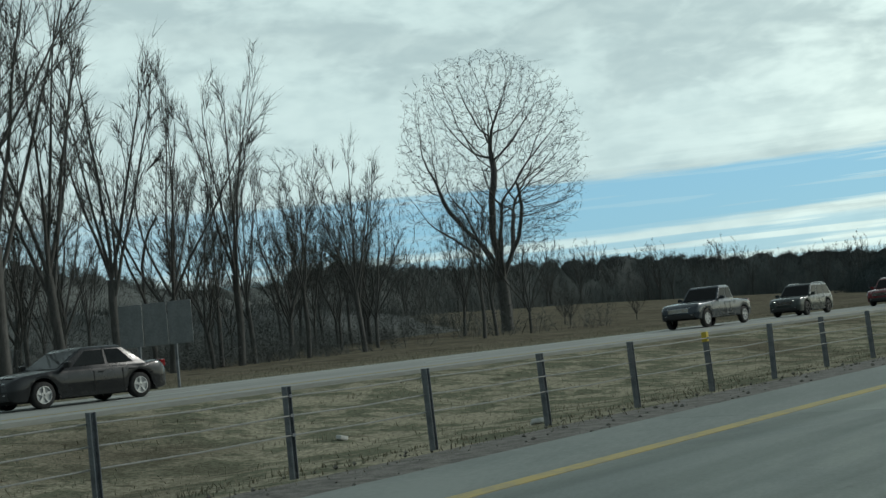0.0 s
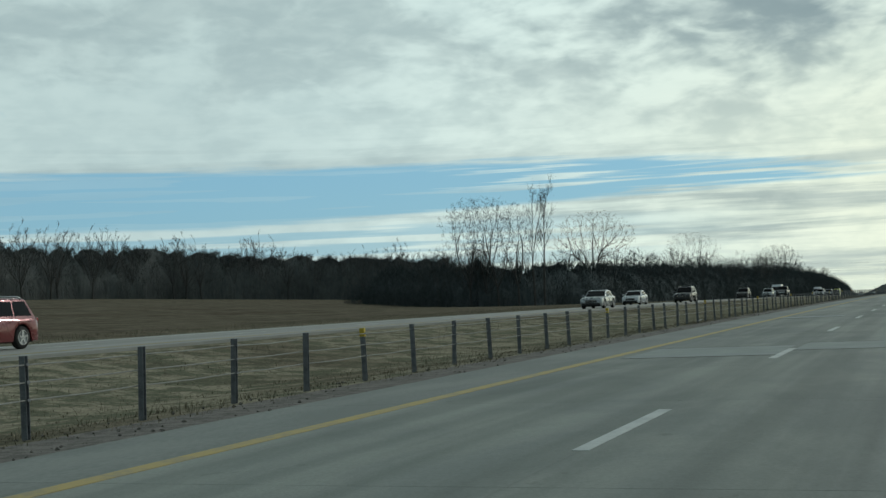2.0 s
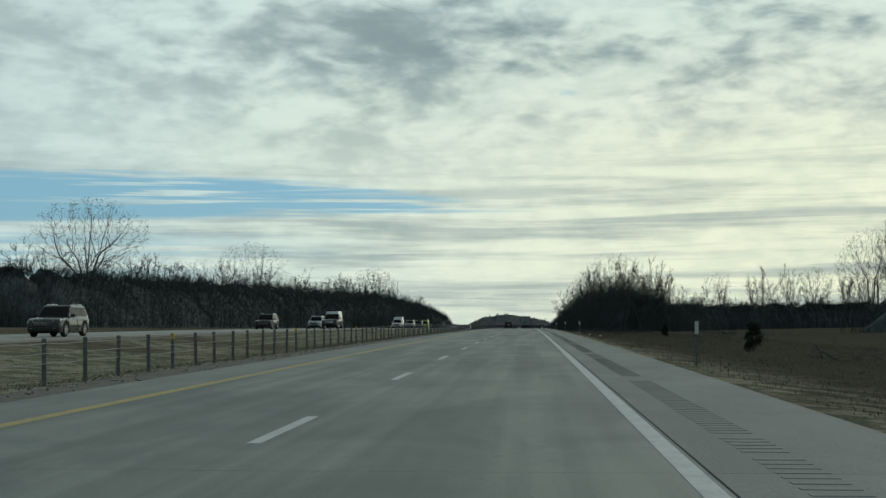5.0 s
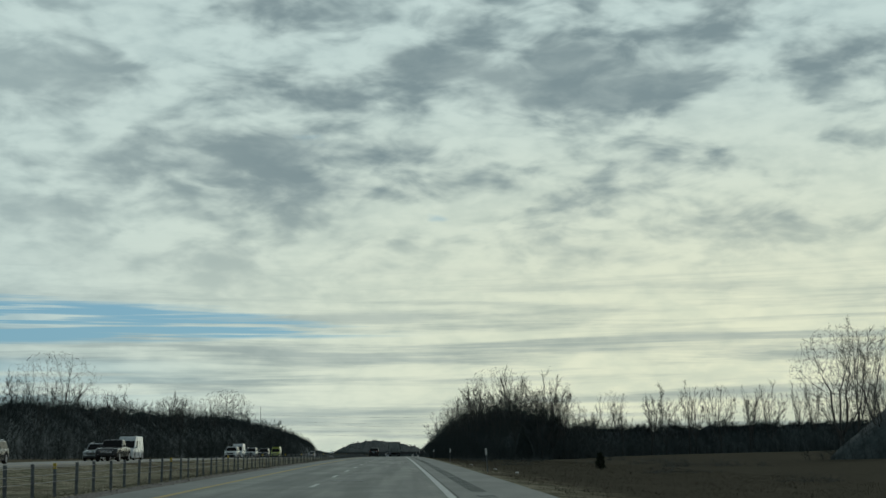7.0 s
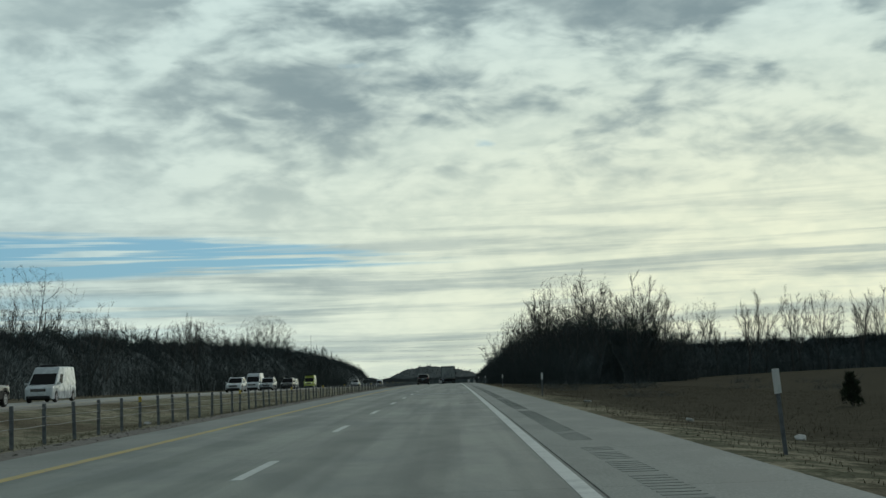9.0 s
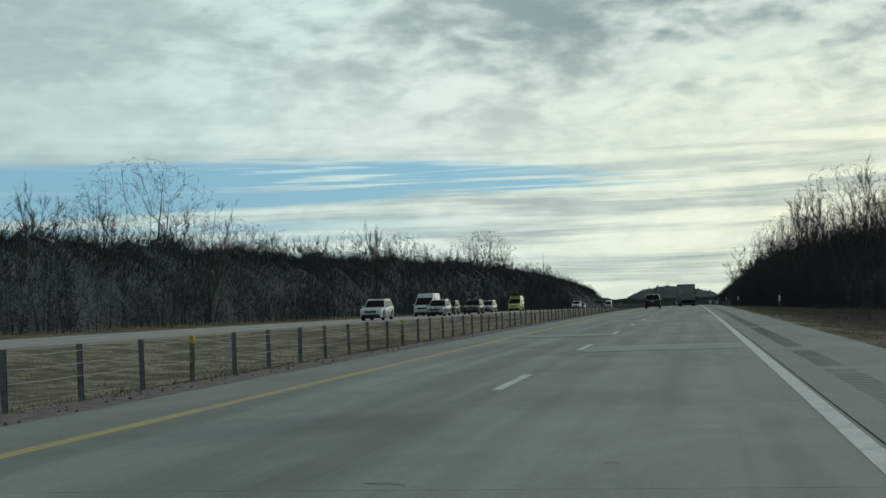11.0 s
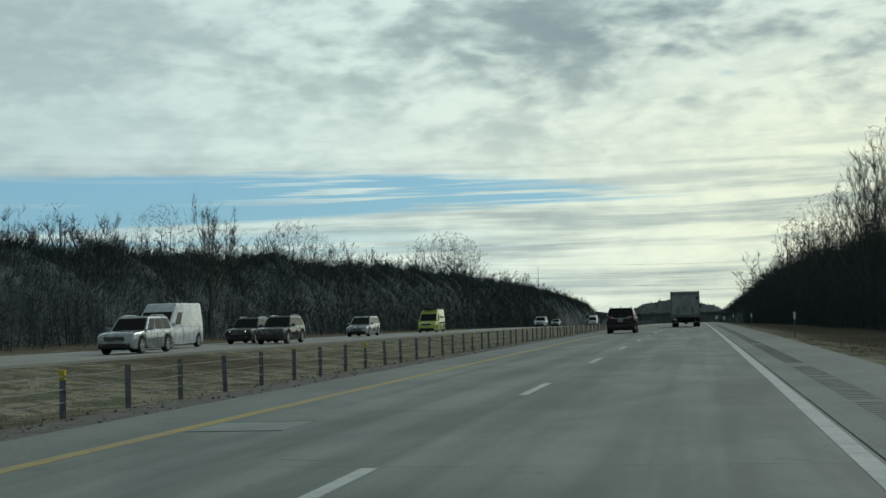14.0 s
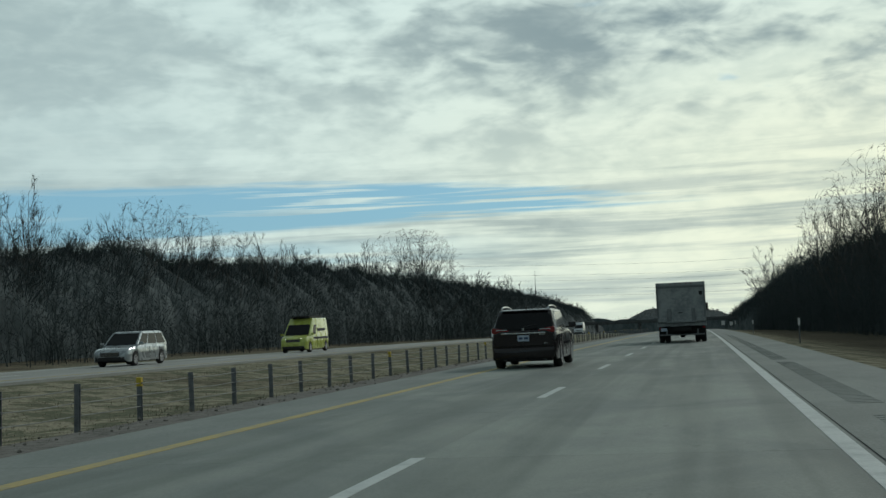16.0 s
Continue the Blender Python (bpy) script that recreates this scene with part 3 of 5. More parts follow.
SUV = dict(L=4.65, W=1.86, top=1.68, belt=1.02, hood=1.03, nose=0.86, tail=0.86, wr=0.37, rails=True)
SEDAN = dict(L=4.8, W=1.83, top=1.46, belt=0.93, hood=0.92, nose=0.74, tail=0.80, deck=0.98, wr=0.335, sill=0.20, ws=(1.05, 0.25),
             bk=(-1.75, -1.05), glass_splits=((0.14, 0.44), (0.48, 0.86)))
VAN = dict(L=5.8, W=2.05, top=2.5, belt=1.22, hood=1.22, nose=1.04, tail=1.0, wr=0.36, ws=(2.10, 0.80), bk=(-2.68, -2.66), roof_in=0.16, inset=0.03,
           glass_v=(0.08, 0.66), glass_splits=((0.70, 0.86),), lower=BLACK_PLASTIC, round_off=0.09)

# the maroon sport utility vehicle ahead in the next lane, seen from behind
suv = car("dark maroon sport utility vehicle with roof rails and chrome tailgate strip", "sport utility vehicle", MAROON, stand(-4.74, 416.3), 0,
          L=4.68, W=1.87, top=1.66, belt=1.05, hood=1.03, nose=0.86, tail=0.92, wr=0.365, front=0.93, rear=1.02, ws=(1.15, 0.30), bk=(-2.29, -1.80), roof_in=0.20, round_off=0.06, taper=(0.05, 0.03),
          glass_splits=((0.05, 0.25), (0.28, 0.56), (0.59, 0.93)), side_mat=CLEAR_GLASS, name="sport_utility_vehicle")
YR = -4.68 / 2
for ob in list(suv.children):
    if ob.name.startswith(("tail_light", "number_plate", "sport_roof")):
        bpy.data.objects.remove(ob)
for s in (1, -1):
    side = 0.93
    lens = Mesh().prism([(s * 0.868, 1.00), (s * 0.868, 1.12), (s * 0.82, 1.155), (s * 0.66, 1.12), (s * 0.40, 1.07), (s * 0.40, 1.03), (s * 0.60, 1.02), (s * 0.78, 0.98)], 1, YR - 0.030, YR + 0.24)
    tl = part("tail_light", lens, RED_LENS, suv, "wrap-round red tail light", bevel=0.015)
    part("lens_strip", Mesh().box((s * 0.60, YR - 0.034, 1.085), (0.30, 0.012, 0.018)), CLEAR_LENS, tl, "clear reversing strip")
    rail = Mesh()
    pts = [(-1.76, 1.61), (-1.66, 1.70), (-1.2, 1.725), (-0.5, 1.72), (0.10, 1.67), (0.22, 1.61)]
    for (a, za), (b, zb) in zip(pts, pts[1:]):
        rail.tube((s * 0.65, a, za), (s * 0.65, b, zb), 0.020, n=8)
    rail.box((s * 0.65, -1.70, 1.64), (0.045, 0.14, 0.10))
    part("roof_rail", rail, CHROME, suv, "polished roof rail", smooth=40)
    part("window_trim", Mesh().tube((s * 0.885, -2.05, 1.055), (s * 0.885, 1.0, 1.065), 0.010, n=6)
         .tube((s * 0.885, -2.05, 1.055), (s * 0.800, -1.78, 1.38), 0.010, n=6).tube((s * 0.800, -1.78, 1.38), (s * 0.757, -1.40, 1.555), 0.010, n=6)
         .tube((s * 0.757, -1.40, 1.555), (s * 0.757, 0.25, 1.565), 0.010, n=6), CHROME, suv, "bright window trim")
    part("reflector", Mesh().box((s * 0.66, YR - 0.012, 0.50), (0.18, 0.02, 0.035)), RED_LENS, suv, bevel=0.006)
    part("exhaust_tip", Mesh().tube((s * 0.55, YR + 0.25, 0.27), (s * 0.55, YR + 0.02, 0.27), 0.04, n=12), DARK_RIM, suv)
part("spoiler", Mesh().prism([(-1.70, 1.645), (-1.88, 1.612), (-1.895, 1.585), (-1.80, 1.575)], 0, -0.64, 0.64), MAROON, suv, bevel=0.012)
for ob in list(suv.children):
    if ob.name.startswith("rear_window"):
        bpy.data.objects.remove(ob)
# one wide dark pane with cut upper corners, lying on the raked tailgate
pane = Mesh()
row = [(-0.80, 0.10), (0.80, 0.10), (0.735, 0.72), (0.62, 0.90), (-0.62, 0.90), (-0.735, 0.72)]
for lift in (0.016, -0.004):
    pane.v += [(x, -2.29 + 0.49 * v - lift, 1.02 + 0.57 * v + lift * 0.86) for x, v in row]
pane.f = [(0, 1, 2, 3, 4, 5), (11, 10, 9, 8, 7, 6)] + [(i, (i + 1) % 6, 6 + (i + 1) % 6, 6 + i) for i in range(6)]
part("rear_window", pane, GLASS, suv, "dark tinted rear window")
part("chrome_strip", Mesh().box((0, YR - 0.050, 0.985), (1.22, 0.03, 0.032)), CHROME, suv, "bright strip across the tailgate", bevel=0.008)
part("tailgate", Mesh().prism([(-0.80, 0.62), (0.80, 0.62), (0.84, 0.97), (0.62, 1.06), (-0.62, 1.06), (-0.84, 0.97)], 1, YR - 0.035, YR + 0.05), MAROON, suv, bevel=0.03)
plate = part("number_plate", Mesh().box((0, YR - 0.045, 0.845), (0.32, 0.016, 0.165)), PLATE, suv, "blue and white plate", bevel=0.006)
part("plate_marks", Mesh().box((-0.075, YR - 0.055, 0.845), (0.11, 0.004, 0.06)).box((0.075, YR - 0.055, 0.845), (0.11, 0.004, 0.06)), PLATE_INK, plate)
part("emblem", Mesh().tube((-0.03, YR - 0.058, 1.055), (-0.008, YR - 0.058, 1.125), 0.007, n=6).tube((0.03, YR - 0.058, 1.055), (0.008, YR - 0.058, 1.125), 0.007, n=6)
     .tube((-0.03, YR - 0.058, 1.055), (0.03, YR - 0.058, 1.055), 0.005, n=6), CHROME, suv, "small chrome emblem")
part("badge", Mesh().box((0.52, YR - 0.052, 0.945), (0.17, 0.006, 0.016)), CHROME, suv)
part("badge", Mesh().box((0.60, YR - 0.040, 0.70), (0.10, 0.006, 0.014)), CHROME, suv)
part("antenna_fin", Mesh().prism([(-1.52, 1.64), (-1.32, 1.64), (-1.50, 1.73), (-1.53, 1.73)], 0, -0.02, 0.02), MAROON, suv, bevel=0.008)
part("rear_bumper", Mesh().prism([(-0.82, 0.31), (-0.66, 0.27), (0.66, 0.27), (0.82, 0.31), (0.855, 0.50), (0.83, 0.60), (-0.83, 0.60), (-0.855, 0.50)], 1, YR - 0.035, YR + 0.12), MAROON, suv, bevel=0.05, smooth=60)
part("diffuser", Mesh().box((0, YR + 0.03, 0.29), (0.9, 0.10, 0.10)), UNDER, suv, bevel=0.02)
part("wiper", Mesh().tube((0.0, YR + 0.04, 1.16), (0.36, YR + 0.08, 1.22), 0.009, n=6), BLACK_PLASTIC, suv)

# the box truck ahead in our lane
BOX_WHITE = mat("box_white", (0.20, 0.225, 0.23), (0.36, 0.385, 0.385), 0.6, scale=0.8, fine=6)
BOX_GREY = mat("box_grey", (0.15, 0.165, 0.17), (0.21, 0.225, 0.23), 0.55, 0.2, scale=2, fine=14)
truck = thing("box_truck", "grimy white box truck with a folded tail lift, seen from behind", "truck", Matrix.Translation(stand(-0.92, 447.5)) @ Matrix.Rotation(radians(slope(451)), 4, "X"), group="vehicles on the highway")
part("cargo_box", Mesh().box((0, 3.6, 2.03), (2.50, 7.2, 2.26)), BOX_WHITE, truck, "dirty white cargo box", bevel=0.02)
for x, z, sx_, sz_ in ((0, 3.07, 2.54, 0.16), (0, 0.94, 2.54, 0.14), (-1.22, 2.0, 0.10, 2.05), (1.22, 2.0, 0.10, 2.05)):
    part("corner_frame", Mesh().box((x, -0.03, z), (sx_, 0.10, sz_)), BOX_GREY if sx_ < 1 else BOX_WHITE, truck, bevel=0.012)
part("header_strip", Mesh().box((0, -0.065, 2.92), (2.36, 0.03, 0.10)), BOX_GREY, truck)
door = part("roller_door", Mesh().box((0, 0.005, 1.95), (2.34, 0.03, 1.90)), BOX_WHITE, truck, "grey-white roller door")
for i in range(6):
    part("door_slat", Mesh().box((0, -0.018, 1.12 + 0.32 * i), (2.32, 0.02, 0.316)), BOX_WHITE, door, bevel=0.003)
lift = part("tail_lift", Mesh().box((0, -0.10, 1.42), (1.05, 0.05, 0.66)), BOX_WHITE, truck, "folded tail lift platform", bevel=0.012)
part("lift_handle", Mesh().box((-0.05, -0.14, 1.56), (0.24, 0.03, 0.05)), BLACK_PLASTIC, lift)
for s in (1, -1):
    part("lift_arm", Mesh().box((s * 0.62, -0.13, 1.42), (0.20, 0.12, 0.74)), BOX_GREY, lift, bevel=0.015)
    part("step_plate", Mesh().box((s * 0.98, -0.10, 1.20), (0.46, 0.14, 0.20)), BOX_WHITE, truck, bevel=0.012)
    part("mud_flap", Mesh().box((s * 0.93, 0.50, 0.55), (0.58, 0.02, 0.56)), BLACK_PLASTIC, truck)
    part("tail_light", Mesh().box((s * 1.12, -0.05, 0.78), (0.14, 0.05, 0.10)), RED_LENS, truck, bevel=0.01)
    for x in (0.78, 1.09):
        wheel(truck, s * x, 1.15, 0.46, 0.27, DARK_RIM, s)
    wheel(truck, s * 1.02, 8.2, 0.46, 0.27, DARK_RIM, s)
    part("side_mirror", Mesh().box((s * 1.36, 8.5, 1.95), (0.16, 0.10, 0.42)).box((s * 1.24, 8.5, 1.95), (0.20, 0.03, 0.03)), BLACK_PLASTIC, truck, bevel=0.02)
part("platform_edge", Mesh().box((0, -0.16, 1.09), (1.56, 0.22, 0.07)), BOX_WHITE, truck, bevel=0.01)
part("under_frame", Mesh().box((0, 3.6, 0.72), (0.9, 9.4, 0.22)).box((0, 0.35, 0.62), (2.35, 0.5, 0.46)), UNDER, truck)
part("step_bumper", Mesh().box((0, -0.04, 0.42), (2.30, 0.10, 0.07)).box((-0.8, 0.0, 0.56), (0.08, 0.08, 0.26)).box((0.8, 0.0, 0.56), (0.08, 0.08, 0.26)), BOX_GREY, truck, bevel=0.01)
part("axle", Mesh().tube((-1.0, 1.15, 0.46), (1.0, 1.15, 0.46), 0.09, n=10).lathe([(0.0, -0.2), (0.2, -0.1), (0.2, 0.1), (0.0, 0.2)], (0, 1.15, 0.46), n=12), UNDER, truck)
part("number_plate", Mesh().box((-0.94, -0.11, 0.70), (0.32, 0.02, 0.16)), PLATE, truck)
part("warning_sticker", Mesh().prism([(0.93, 2.66), (1.13, 2.66), (1.11, 2.50), (1.03, 2.44), (0.95, 2.50)], 1, -0.046, -0.036), BLACK_PLASTIC, truck, "small dark warning sticker")
part("cab", Mesh().prism([(7.3, 0.5), (9.3, 0.5), (9.3, 1.35), (8.9, 1.45), (8.5, 2.35), (7.3, 2.45)], 0, -1.15, 1.15), WHITE, truck, bevel=0.06)
for i in range(5):
    part("clearance_light", Mesh().box((-0.5 + 0.25 * i + (0.06 if i > 2 else 0), -0.085, 3.09), (0.07, 0.02, 0.03)), RED_LENS, truck)

# the white sport utility vehicle farther on, and the traffic across the median
PICKUP = dict(L=5.7, W=2.0, top=1.9, belt=1.22, hood=1.22, nose=1.0, tail=1.0, wr=0.41, sill=0.42, ws=(0.75, 0.15), bk=(-0.95, -0.85), deck=1.16,
              glass_splits=((0.05, 0.45), (0.50, 0.95)), bed=True, grille=CHROME)
UTE = dict(name="sport_utility_vehicle", **SUV)
car("white sport utility vehicle driving away, seen from behind", "sport utility vehicle", WHITE, stand(-3.2, 600), 0, **UTE)
car("dark blue-grey saloon car with bright window trim on the far carriageway", "saloon car", DARK_GREY, on_far(-28.6, 19.8), 180, **SEDAN)
car("dark pickup truck with a chrome grille on the far carriageway", "pickup truck", NAVY, on_far(-28.6, 55.1), 180, **PICKUP)
car("dark green-grey sport utility vehicle with lit lamps on the far carriageway", "sport utility vehicle", GREEN_GREY, on_far(-28.6, 66.0), 180, rim=DARK_RIM, lit=True, **UTE)
car("bright red sport utility vehicle on the far carriageway", "sport utility vehicle", RED, on_far(-28.6, 80.0), 180, **UTE)
car("silver-white saloon car on the far carriageway", "saloon car", SILVER, on_far(-24.9, 146.7), 180, **SEDAN)
car("white saloon car following on the far carriageway", "saloon car", WHITE, on_far(-28.6, 176.9), 180, **SEDAN)
car("dark sport utility vehicle behind a white saloon on the far carriageway", "sport utility vehicle", BLACK, on_far(-24.9, 185.0), 180, **UTE)
car("dark sport utility vehicle far across the median grass", "sport utility vehicle", DARK_GREY, on_far(-28.6, 257.0), 180, **UTE)
car("dark pickup truck following across the median grass", "pickup truck", BLACK, on_far(-24.9, 279.9), 180, **PICKUP)
car("silver sport utility vehicle across the median grass", "sport utility vehicle", SILVER, on_far(-28.6, 290.0), 180, **UTE)
roof_van = car("white high-roof van with a roof beacon bar on the far carriageway", "delivery van", WHITE, on_far(-28.6, 304.5), 180, **VAN)
part("beacon_bar", Mesh().box((0, 0.4, 2.56), (1.2, 0.28, 0.12)), BLACK_PLASTIC, roof_van, bevel=0.02)
car("white square-built sport utility vehicle on the far carriageway", "sport utility vehicle", WHITE, on_far(-24.9, 360.6), 180, **UTE)
car("silver sport utility vehicle with roof rails on the far carriageway", "sport utility vehicle", SILVER, on_far(-24.9, 386.1), 180, **UTE)
car("white high-roof delivery van with dark bumpers on the far carriageway", "delivery van", WHITE, on_far(-28.6, 398.2), 180, **VAN)
car("black sport utility vehicle beside another on the far carriageway", "sport utility vehicle", BLACK, on_far(-24.9, 406.7), 180, **UTE)
car("dark grey sport utility vehicle with lit lamps on the far carriageway", "sport utility vehicle", DARK_GREY, on_far(-28.6, 411.4), 180, lit=True, **UTE)
car("pale blue-silver minivan on the far carriageway", "minivan", SILVER, on_far(-28.6, 440.5), 180, L=5.0, W=1.95, top=1.74, belt=1.02, hood=0.98, nose=0.78, tail=0.86, wr=0.34, ws=(1.35, 0.45), bk=(-2.4, -2.05))
ambulance = car("lime-yellow high-roof van with a roof rack on the far carriageway", "van", YELLOW, on_far(-28.6, 470.0), 180, lit=True, name="high_roof_van", **VAN)
part("roof_rack", Mesh().box((0, -0.5, 2.60), (1.5, 3.2, 0.06)).box((0.6, -0.5, 2.54), (0.05, 3.0, 0.12)).box((-0.6, -0.5, 2.54), (0.05, 3.0, 0.12)), BLACK_PLASTIC, ambulance)
for s in (1, -1):
    part("side_stripe", Mesh().box((s * 1.025, -0.6, 1.02), (0.012, 3.6, 0.16)), BLACK_PLASTIC, ambulance, "dark stripe along the side")
    part("side_lettering", Mesh().box((s * 0.985, -0.9, 1.62), (0.012, 1.9, 0.20)), BLACK_PLASTIC, ambulance, "dark bar of lettering")
car("white sport utility vehicle far off across the median", "sport utility vehicle", WHITE, on_far(-24.9, 541.0), 180, **UTE)
car("silver saloon car far off across the median", "saloon car", SILVER, on_far(-28.6, 600.0), 180, **SEDAN)
car("white van far off across the median", "delivery van", WHITE, on_far(-24.9, 655.0), 180, **VAN)
car("dark saloon car with lit lamps far off across the median", "saloon car", DARK_GREY, on_far(-28.6, 690.0), 180, lit=True, **SEDAN)

# ---- bare trees ----
def branch_mesh(name, segs, material, k=3):
    """Tapered sticks from rows of start, end, radius, end radius."""
    s = np.array(segs, dtype=np.float64)
    p, q, r0, r1 = s[:, 0:3], s[:, 3:6], s[:, 6], s[:, 7]
    d = q - p
    d /= np.linalg.norm(d, axis=1)[:, None] + 1e-9
    ref = np.where(np.abs(d[:, 2:3]) > 0.9, [[1.0, 0, 0]], [[0, 0, 1.0]])
    a = np.cross(d, ref)
    a /= np.linalg.norm(a, axis=1)[:, None] + 1e-9
    b = np.cross(d, a)
    rows = []
    for e, r in ((p, r0), (q, r1)):
        for i in range(k):
            t = 2 * math.pi * i / k
            rows.append(e + (a * math.cos(t) + b * math.sin(t)) * r[:, None])
    n = len(s)
    v = np.stack(rows, 1).reshape(-1, 3)
    base = np.arange(n)[:, None, None] * 2 * k
    i = np.arange(k)
    quad = np.stack([i, (i + 1) % k, k + (i + 1) % k, k + i], 1)[None]
    f = (base + quad).reshape(-1, 4)
    return quads(name, v, f, material)


def ribbon_mesh(name, rows, material, seed=1):
    """Thin flat twigs, turned every way."""
    s = np.array(rows)
    p, q = s[:, 0:3], s[:, 3:6]
    r = np.random.default_rng(seed)
    t = r.uniform(0, np.pi, len(s))
    side = np.cross(q - p, np.stack([np.cos(t), np.sin(t), 0.3 * np.sin(3 * t)], 1))
    side[np.linalg.norm(side, axis=1) < 1e-5] = [1, 0, 0]
    side /= np.linalg.norm(side, axis=1)[:, None]
    fine = s[:, 7] <= s[:, 6] * 0.61
    v = np.stack([p - side * s[:, 6:7], p + side * s[:, 6:7], q + side * s[:, 7:8], q - side * s[:, 7:8]], 1)
    whole, tips = v[~fine], np.concatenate([v[fine][:, :2], q[fine][:, None]], 1)
    n = len(whole) * 4
    return quads(name, np.concatenate([whole.reshape(-1, 3), tips.reshape(-1, 3)]), np.arange(n).reshape(-1, 4), material, n + np.arange(len(tips) * 3).reshape(-1, 3))


def quads(name, v, f, material, tris=None):
    """A mesh from four-cornered and three-cornered faces."""
    me = bpy.data.meshes.new(name)
    loops, starts = f.ravel(), np.arange(0, f.size, 4)
    if tris is not None:
        starts = np.concatenate([starts, f.size + np.arange(0, tris.size, 3)])
        loops = np.concatenate([loops, tris.ravel()])
    me.vertices.add(len(v))
    me.vertices.foreach_set("co", np.ascontiguousarray(v, dtype=np.float32).ravel())
    me.loops.add(len(loops))
    me.loops.foreach_set("vertex_index", np.ascontiguousarray(loops, dtype=np.int32))
    me.polygons.add(len(starts))
    me.polygons.foreach_set("loop_start", np.ascontiguousarray(starts, dtype=np.int32))
    me.update(calc_edges=True)
    me.materials.append(material)
    return me


def grown_meshes(seed, height, wide, low, belly, fork, limbs, lean, reach, count, step, radius, twigs=3, twig=None, limb_len=0.42, tip=0.008, kill=1.3, rise=0.12, ragged=1.0):
    """A spreading bare tree whose branches grow towards points spread through the crown's outline."""
    r = np.random.default_rng(seed)
    z = low + (1 - low) * r.random(count * 3)
    s = np.where(z > belly, (z - belly) / (1 - belly), (belly - z) / (belly - low))
    rr = np.sqrt(np.clip(1 - s ** 2.3, 0.0, 1))
    ok = r.random(len(z)) < rr ** 1.5 + 0.05
    z, rr = z[ok][:count], rr[ok][:count]
    a = r.uniform(0, 2 * np.pi, len(z))
    lob = 1 + ragged * (0.13 * np.sin(2 * a + seed) + 0.10 * np.sin(5 * a + 9 * z + seed))
    q = wide * rr * lob * r.random(len(z)) ** 0.42
    pts = np.stack([q * np.cos(a), q * np.sin(a), z], 1) * height
    pos, par = [np.array((0.0, 0.0, -0.4))], [-1]

    def put(p, k):
        pos.append(p)
        par.append(k)
        return len(pos) - 1
    k, trunk = 0, []
    while pos[k][2] < fork * height:
        k = put(pos[k] + np.array((r.normal(0, 0.05), r.normal(0, 0.05), 1.0)) * step, k)
        trunk.append(k)
    for i in range(limbs):
        t = 2 * math.pi * (i + r.uniform(-0.3, 0.3)) / limbs
        tilt = radians(lean * (r.uniform(0.35, 1.0) if i else 0.08))
        d = np.array((math.cos(t) * math.sin(tilt), math.sin(t) * math.sin(tilt), math.cos(tilt)))
        k = trunk[-1 - int(r.integers(0, max(1, len(trunk) // 3)))]
        for _ in range(int(limb_len * height * r.uniform(0.6, 1.1) / step)):
            d = d + r.normal(0, 0.07, 3) + np.array((0, 0, 0.035))
            d /= np.linalg.norm(d)
            k = put(pos[k] + d * step, k)
    near, dist, kids, done = np.zeros(len(pts), int), np.full(len(pts), 1e9), {}, 0
    for _ in range(90):
        fresh = np.array(pos[done:])
        dd = np.linalg.norm(pts[:, None, :] - fresh[None], axis=2)
        j = dd.argmin(1)
        best = dd[np.arange(len(pts)), j]
        closer = best < dist
        near[closer], dist[closer] = j[closer] + done, best[closer]
        done = len(pos)
        keep = dist > step * kill
        pts, near, dist = pts[keep], near[keep], dist[keep]
        live = dist < reach * height
        if not live.any():
            break
        arr = np.array(pos)
        d = (pts[live] - arr[near[live]]) / dist[live][:, None]
        pull = np.zeros_like(arr)
        np.add.at(pull, near[live], d)
        grew = False
        for g in np.unique(near[live]):
            if kids.get(g, 0) >= 3:
                continue
            v = pull[g] / (np.linalg.norm(pull[g]) + 1e-6) + r.normal(0, 0.10, 3) + np.array((0, 0, rise)) + 0.6 * (arr[g] - arr[max(par[g], 0)]) / step
            v /= np.linalg.norm(v)
            if par[g] >= 0 and v @ (arr[g] - arr[par[g]]) < 0.42 * step:
                kids[g] = kids.get(g, 0) + 1
                continue
            put(arr[g] + v * step, int(g))
            kids[g] = kids.get(g, 0) + 1
            grew = True
        if not grew:
            break
    arr, n = np.array(pos), len(pos)
    leaf = np.ones(n, bool)
    leaf[[p for p in par if p >= 0]] = False
    e = math.log(max(2, leaf.sum())) / math.log(radius / tip)
    acc = np.where(leaf, tip ** e, 0.0)
    for i in range(n - 1, 0, -1):
        acc[par[i]] += acc[i]
    rad = acc ** (1 / e)
    fine = 0.75 * tip
    thick, thin = [], []
    for i in range(1, n):
        p = par[i]
        row = (*arr[p], *arr[i], min(rad[p], rad[i] * 1.2) * (0.8 if rad[i] < 0.045 else 1), rad[i] * (0.8 if rad[i] < 0.045 else 1))
        (thick if rad[i] > 0.045 else thin).append(row)
        if rad[i] < 0.05:
            d = (arr[i] - arr[p]) / step
            for _ in range(twigs + 3 if leaf[i] else max(1, twigs - 2)):
                v = d + r.normal(0, 0.42, 3) + np.array((0, 0, 0.15 + rise))
                b = arr[p] + (arr[i] - arr[p]) * r.random()
                thin.append((*b, *(b + v / np.linalg.norm(v) * step * r.uniform(0.7, 2.0 if leaf[i] else 1.4)), fine, fine * 0.6))
    return branch_mesh("trunk", thick, BARK, 6), ribbon_mesh("crown", thin, twig or TWIG, seed)


